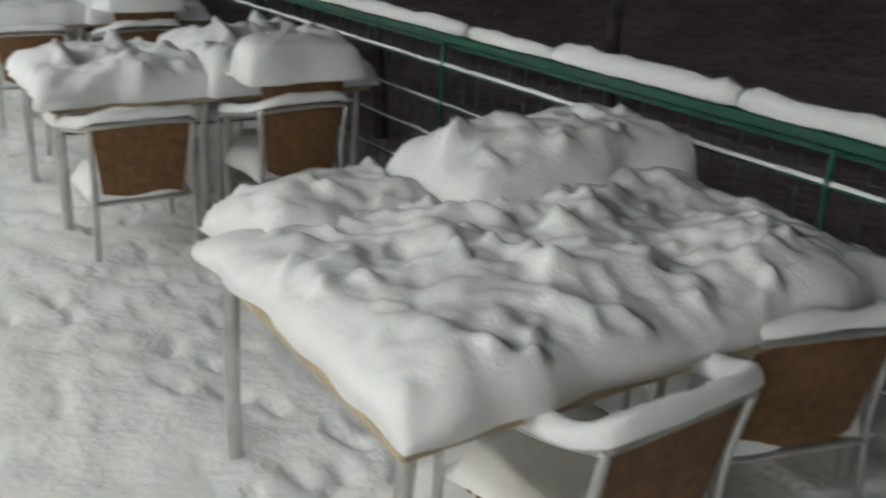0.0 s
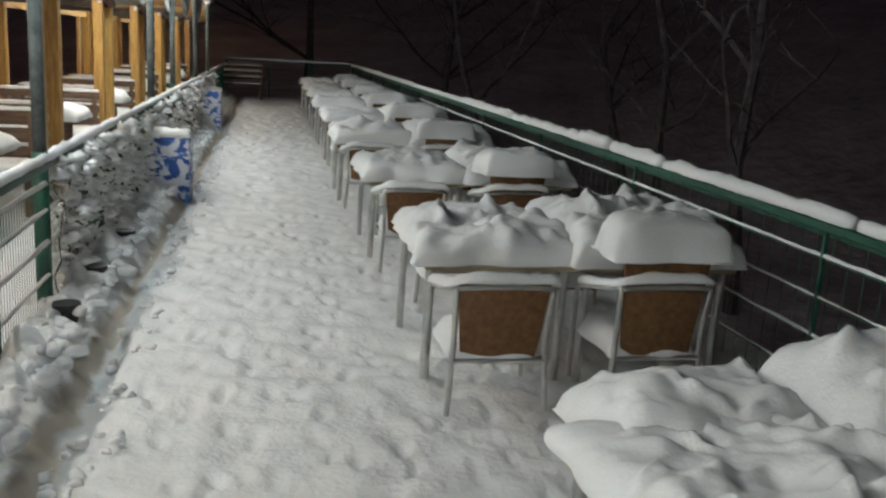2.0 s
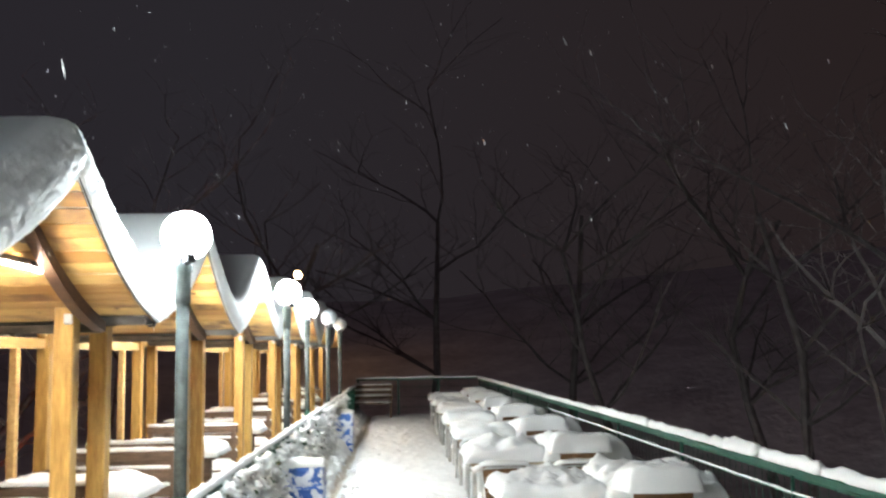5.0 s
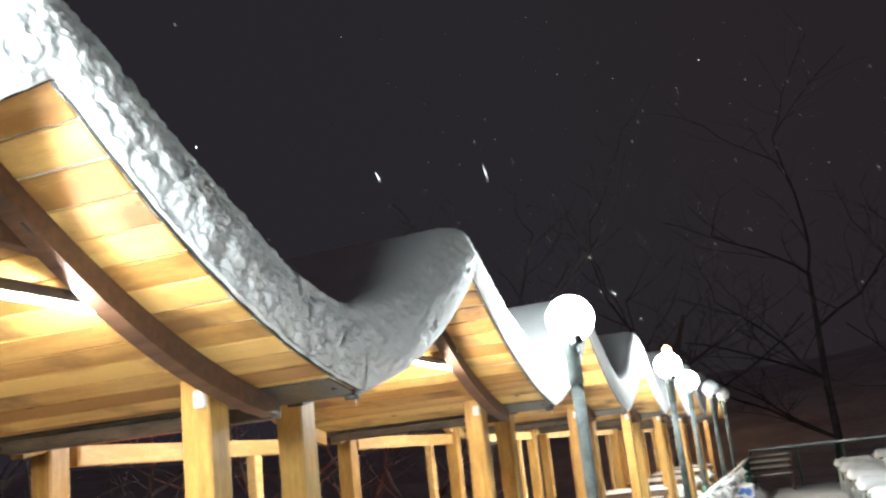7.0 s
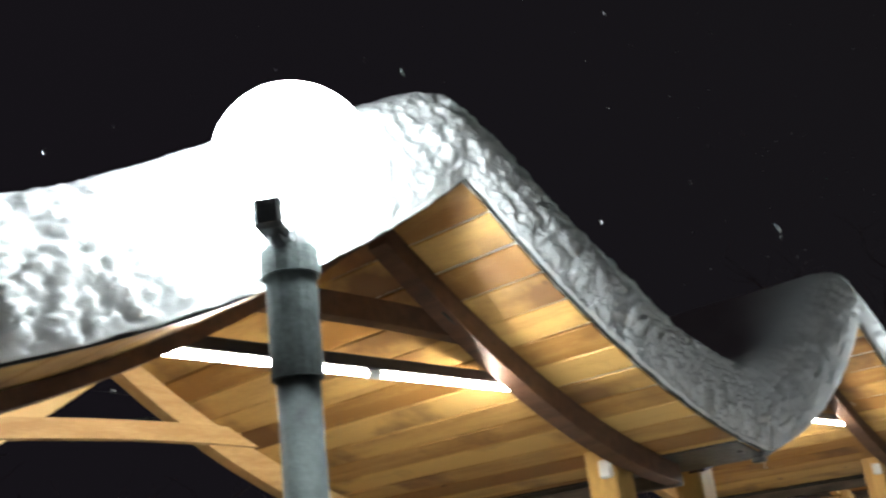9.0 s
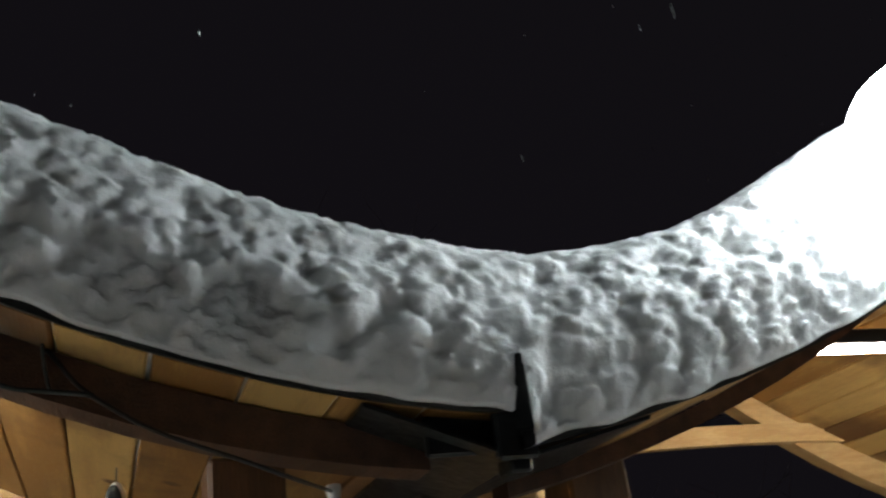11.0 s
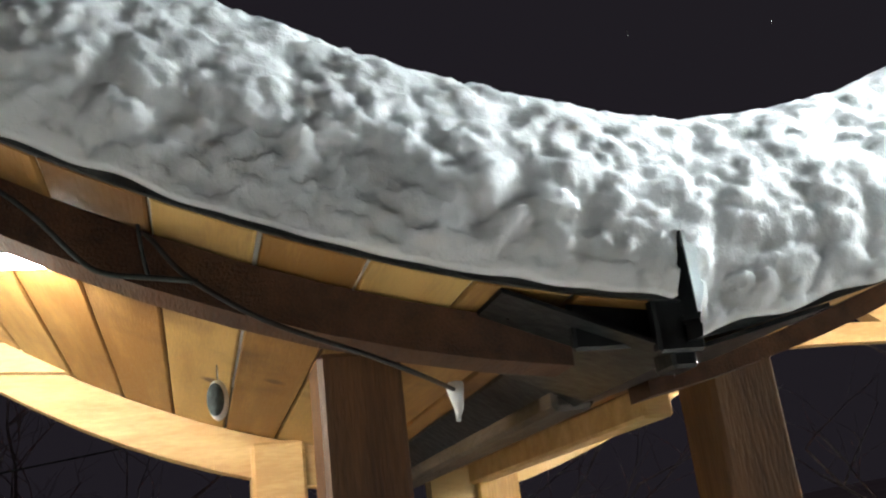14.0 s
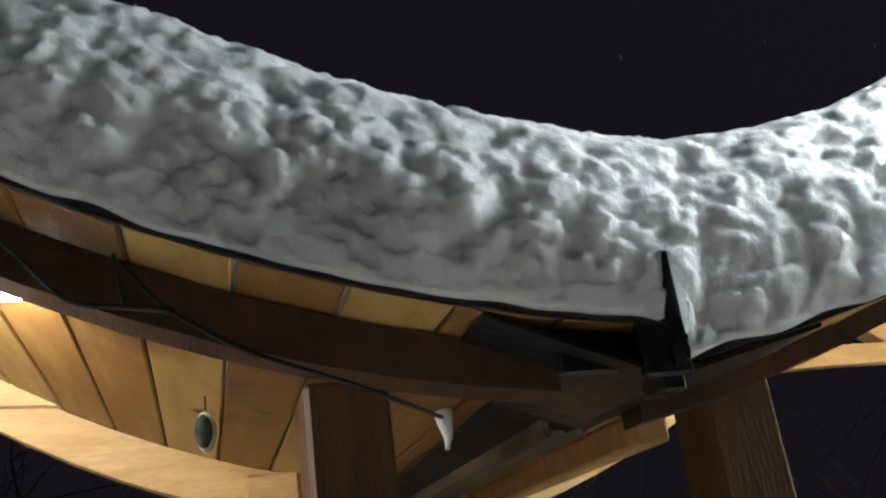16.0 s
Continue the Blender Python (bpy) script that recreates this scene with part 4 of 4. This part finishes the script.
tube(bm, [(0, 0, 0.0), (0.004, 0, -0.018), (-0.003, 0.004, -0.036), (0, 0, -0.055)], 0.015, 8, 0.004)
o = part("ice_lump", bm, SNOW, smooth=True)
o.location = (-1.95, -0.226, 2.08)
tagged(o, "white lump of ice hanging under the gutter", "ice")
for q, (xx, yy, ln) in enumerate([(-1.66, -0.02, 0.022), (-1.60, 3.08, 0.05), (-1.62, 3.10, 0.025), (-1.60, 6.2, 0.05)]):
    bm = bmesh.new()
    tube(bm, [(0, 0, 0.02), (0, 0, 0), (0.001, 0, -ln)], 0.005, 6, 0.001)
    o = part("icicle", bm, SNOW, smooth=True)
    o.location = (xx, yy, 2.04)
    tagged(o, "small icicle under the gutter mouth", "icicle", "icicles")


# ---- plants on the fence ----
def climbing_plant(y0, y1, n, seed):
    rnd = random.Random(seed)
    t = thing("climbing_plant", "bare climbing plant on the fence clotted with snow", "plant", "plants on the fence", (XF, 0, 0))
    bm = bmesh.new()
    y = y0
    while y < y1:
        z, yy, pts = -0.05, y, []
        while z < rnd.uniform(0.6, 0.95):
            pts.append((rnd.uniform(-0.03, 0.05), yy, z))
            z += 0.11
            yy += rnd.uniform(-0.09, 0.09)
        tube(bm, pts, 0.007, 5, 0.003)
        y += rnd.uniform(0.10, 0.22)
    part("tangled_stem", bm, BARK_SNOW, t)["kind"] = "stuff"
    for nm, mat, cnt, lo in (("leaves", LEAF, int(n * 0.22), 0.02), ("clotted_snow", SNOW, n, 0.03)):
        vs, fs = [], []
        for _ in range(cnt):
            c = Vector((rnd.gauss(0.02, 0.05), rnd.uniform(y0, y1), rnd.uniform(0.05, 0.92)))
            if nm == "leaves":
                r = rnd.uniform(0.015, 0.035)
                e = Euler((rnd.uniform(0, 6), rnd.uniform(0, 6), rnd.uniform(0, 6))).to_matrix()
                b = len(vs)
                vs += [tuple(c + e @ Vector(p)) for p in ((-r, 0, 0), (0, -r * 0.5, 0.004), (r, 0, 0), (0, r * 0.5, 0.004))]
                fs.append((b, b + 1, b + 2, b + 3))
            else:
                r = rnd.uniform(0.018, 0.052)
                b = len(vs)
                vs += [tuple(c + Vector(p) * r) for p in ((1.5, 0, 0), (0.4, 1.3, 0.1), (-1.2, 0.6, 0), (-0.9, -0.9, 0.1), (0.6, -1.2, 0), (0.1, 0.1, 0.9), (0, 0, -0.6))]
                for q in range(5):
                    fs += [(b + q, b + (q + 1) % 5, b + 5), (b + (q + 1) % 5, b + q, b + 6)]
        me = bpy.data.meshes.new(nm)
        me.from_pydata(vs, [], fs)
        me.materials.append(mat)
        if nm != "leaves":
            me.polygons.foreach_set("use_smooth", [True] * len(fs))
        o = new(nm, me)
        o.parent = t
        o["kind"] = "stuff"
    return t


for q, (a, b) in enumerate([(5.9, 7.3), (7.4, 9.5), (9.7, 12.0), (12.1, 15.0), (15.1, 18.0), (18.2, 22.0)]):
    climbing_plant(a, b, int((250, 230, 150, 130, 120, 110)[q] * (b - a)), q)
def snow_clods(n):
    """Clods thrown up beside the trodden groove, each a small rounded lump."""
    rnd = random.Random(31)
    ball = bmesh.new()
    bmesh.ops.create_icosphere(ball, subdivisions=2, radius=1.0)
    pts, tri = [v.co.copy() for v in ball.verts], [[v.index for v in f.verts] for f in ball.faces]
    ball.free()
    vs, fs = [], []
    for _ in range(n):
        y = 1.5 + 14.5 * rnd.random() ** 1.4
        x = rnd.choice((rnd.gauss(-1.13, 0.07), rnd.gauss(-1.0, 0.05), rnd.gauss(-0.68, 0.06)))
        r = rnd.uniform(0.018, 0.055) * (1.0 if x < -0.9 else 0.6)
        c, turn = Vector((x, y, (0.10 if x < -0.9 else 0.015) + rnd.uniform(-0.03, 0.03))), rnd.uniform(0, 6)
        b = len(vs)
        for p in pts:
            k = r * (1 + 0.45 * noise.noise(p * 1.6 + c * 7))
            q = Vector((p.x * 1.25, p.y * 0.95, p.z * 0.75)) * k
            q.rotate(Euler((0, 0, turn)))
            vs.append(tuple(c + q))
        fs += [[b + i for i in f] for f in tri]
    me = bpy.data.meshes.new("snow_clods")
    me.from_pydata(vs, [], fs)
    me.materials.append(SNOW)
    me.polygons.foreach_set("use_smooth", [True] * len(fs))
    return tagged(new("snow_clods", me), "loose clods of snow along the trodden groove", "snow", kind="stuff")


snow_clods(620)
for q, (x_, y_) in enumerate([(-1.10, 6.25), (-1.08, 7.45), (-1.10, 5.35)]):
    t = thing("flower_pot", "small black flower pot half buried in snow", "flower pot", "pots along the fence", (x_, y_, 0.02))
    bm = bmesh.new()
    tube(bm, [(0, 0, -0.02), (0, 0, 0.12)], 0.055, 14, 0.075)
    pot = part("pot", bm, BLACK, t, smooth=False)
    bm = bmesh.new()
    tube(bm, [(0, 0, 0.11), (0, 0, 0.135)], 0.08, 14)
    part("rim", bm, BLACK, pot)


# ---- trees ----
def bare_tree(x, y, z, h, seed, density=3):
    rnd = random.Random(seed)
    t = thing("tree", "bare winter tree with snow-dusted branches in the dark", "tree", "trees beyond the terrace", (x, y, z))
    limbs = bmesh.new()
    trunk = bmesh.new()

    def grow(p, d, length, r, level):
        pts = [p]
        for _ in range(5):
            d = (d + Vector((rnd.gauss(0, 0.16), rnd.gauss(0, 0.16), rnd.gauss(0.03, 0.10)))).normalized()
            p = p + d * (length / 5)
            pts.append(p)
        tube(trunk if level == 0 else limbs, pts, r, 7 if level == 0 else 3, r * 0.4)
        if level < 3:
            for _ in range(density + (4 if level == 0 else 2)):
                i = rnd.randint(1 if level else 2, 5)
                e = Vector((rnd.gauss(0, 1), rnd.gauss(0, 1), rnd.uniform(0.0, 0.8))).normalized()
                grow(pts[i], (d * 0.5 + e).normalized(), length * rnd.uniform(0.42, 0.62), max(0.005, r * 0.38), level + 1)
    grow(Vector((0, 0, -0.3)), Vector((rnd.gauss(0, 0.06), rnd.gauss(0, 0.06), 1)).normalized(), h, h * 0.018, 0)
    part("trunk", trunk, BARK_SNOW, t)
    o = part("crown", limbs, BARK_SNOW, t)
    o["kind"] = "stuff"
    return t


for q, (x_, y_, z_, h_) in enumerate([(8.5, 15.0, -3.2, 8.5), (9.5, 21.0, -3.2, 9.0), (6.6, 27.0, -3.0, 8.5), (10.5, 11.0, -3.4, 9.0), (6.0, 32.0, -3.0, 10.0), (1.0, 35.0, -3.0, 11.0), (-3.5, 33.0, -3.0, 10.0), (11.0, 26.0, -3.4, 10.0), (-9.5, 9.0, -2.4, 5.5), (-9.9, 12.6, -2.8, 5.5), (-8.6, 10.4, -2.8, 5.0), (-8.5, 16.0, -2.4, 6.5), (-7.0, 24.0, -2.4, 7.5), (-10.0, 2.5, -2.6, 5.5), (-11.0, -3.0, -2.6, 5.5), (10.0, 4.5, -3.4, 8.0)]):
    bare_tree(x_, y_, z_, h_, 40 + q)


# ---- falling snow ----
def falling_snow(n):
    rnd = random.Random(7)
    vs, fs = [], []
    for _ in range(n):
        c = Vector((rnd.uniform(-3.4, 2.4), rnd.uniform(-1.5, 14.0), rnd.uniform(2.3, 6.5)))
        if (c - Vector((-0.2, 0.0, 1.8))).length < 1.3:
            continue
        r = rnd.uniform(0.0013, 0.0028)
        d = Vector((rnd.gauss(0.25, 0.12), rnd.gauss(0, 0.12), -1)).normalized() * rnd.uniform(2.0, 9.0) * r
        b = len(vs)
        vs += [tuple(c + d), tuple(c - d), tuple(c + Vector((r, 0, 0))), tuple(c + Vector((-r * 0.5, r * 0.8, 0))), tuple(c + Vector((-r * 0.5, -r * 0.8, 0)))]
        for q in range(3):
            a1, a2 = b + 2 + q, b + 2 + (q + 1) % 3
            fs += [(b, a1, a2), (b + 1, a2, a1)]
    me = bpy.data.meshes.new("falling_snow")
    me.from_pydata(vs, [], fs)
    me.materials.append(SNOW)
    return tagged(new("falling_snow", me), "sparse snowflakes falling past the lamps", "snowflakes", kind="stuff")


falling_snow(1500)

# ---- far lamp ----
t = thing("street_lamp", "small distant orange street lamp on a thin pole", "street lamp", "", (-5.2, 48.0, -2.0))
bm = bmesh.new()
tube(bm, [(0, 0, 0), (0, 0, 8.0)], 0.08, 8)
part("pole", bm, GALVANISED, t)
bm = bmesh.new()
bmesh.ops.create_uvsphere(bm, u_segments=16, v_segments=10, radius=0.22, matrix=Matrix.Translation((0, 0, 8.1)))
part("lantern", bm, glowing("orange_lantern", (1.0, 0.55, 0.22), 30.0), t, "glowing orange lantern", smooth=True)


def red_beacon(x, y, z0, z1, r, power):
    t = thing("warning_lamp", "small red lamp on a thin pole among the trees", "lamp", "red lamps beyond the pavilion", (x, y, z0))
    bm = bmesh.new()
    tube(bm, [(0, 0, 0), (0, 0, z1 - z0)], 0.05, 8)
    part("pole", bm, GALVANISED, t)
    bm = bmesh.new()
    bmesh.ops.create_uvsphere(bm, u_segments=14, v_segments=8, radius=r, matrix=Matrix.Translation((0, 0, z1 - z0 + r)))
    part("lantern", bm, glowing("red_lantern", (1.0, 0.16, 0.05), power), t, "glowing red lantern", smooth=True)


red_beacon(-20.0, -1.4, -3.5, 3.2, 0.06, 3.0)
red_beacon(-9.2, 11.6, -3.5, -1.1, 0.16, 170.0)
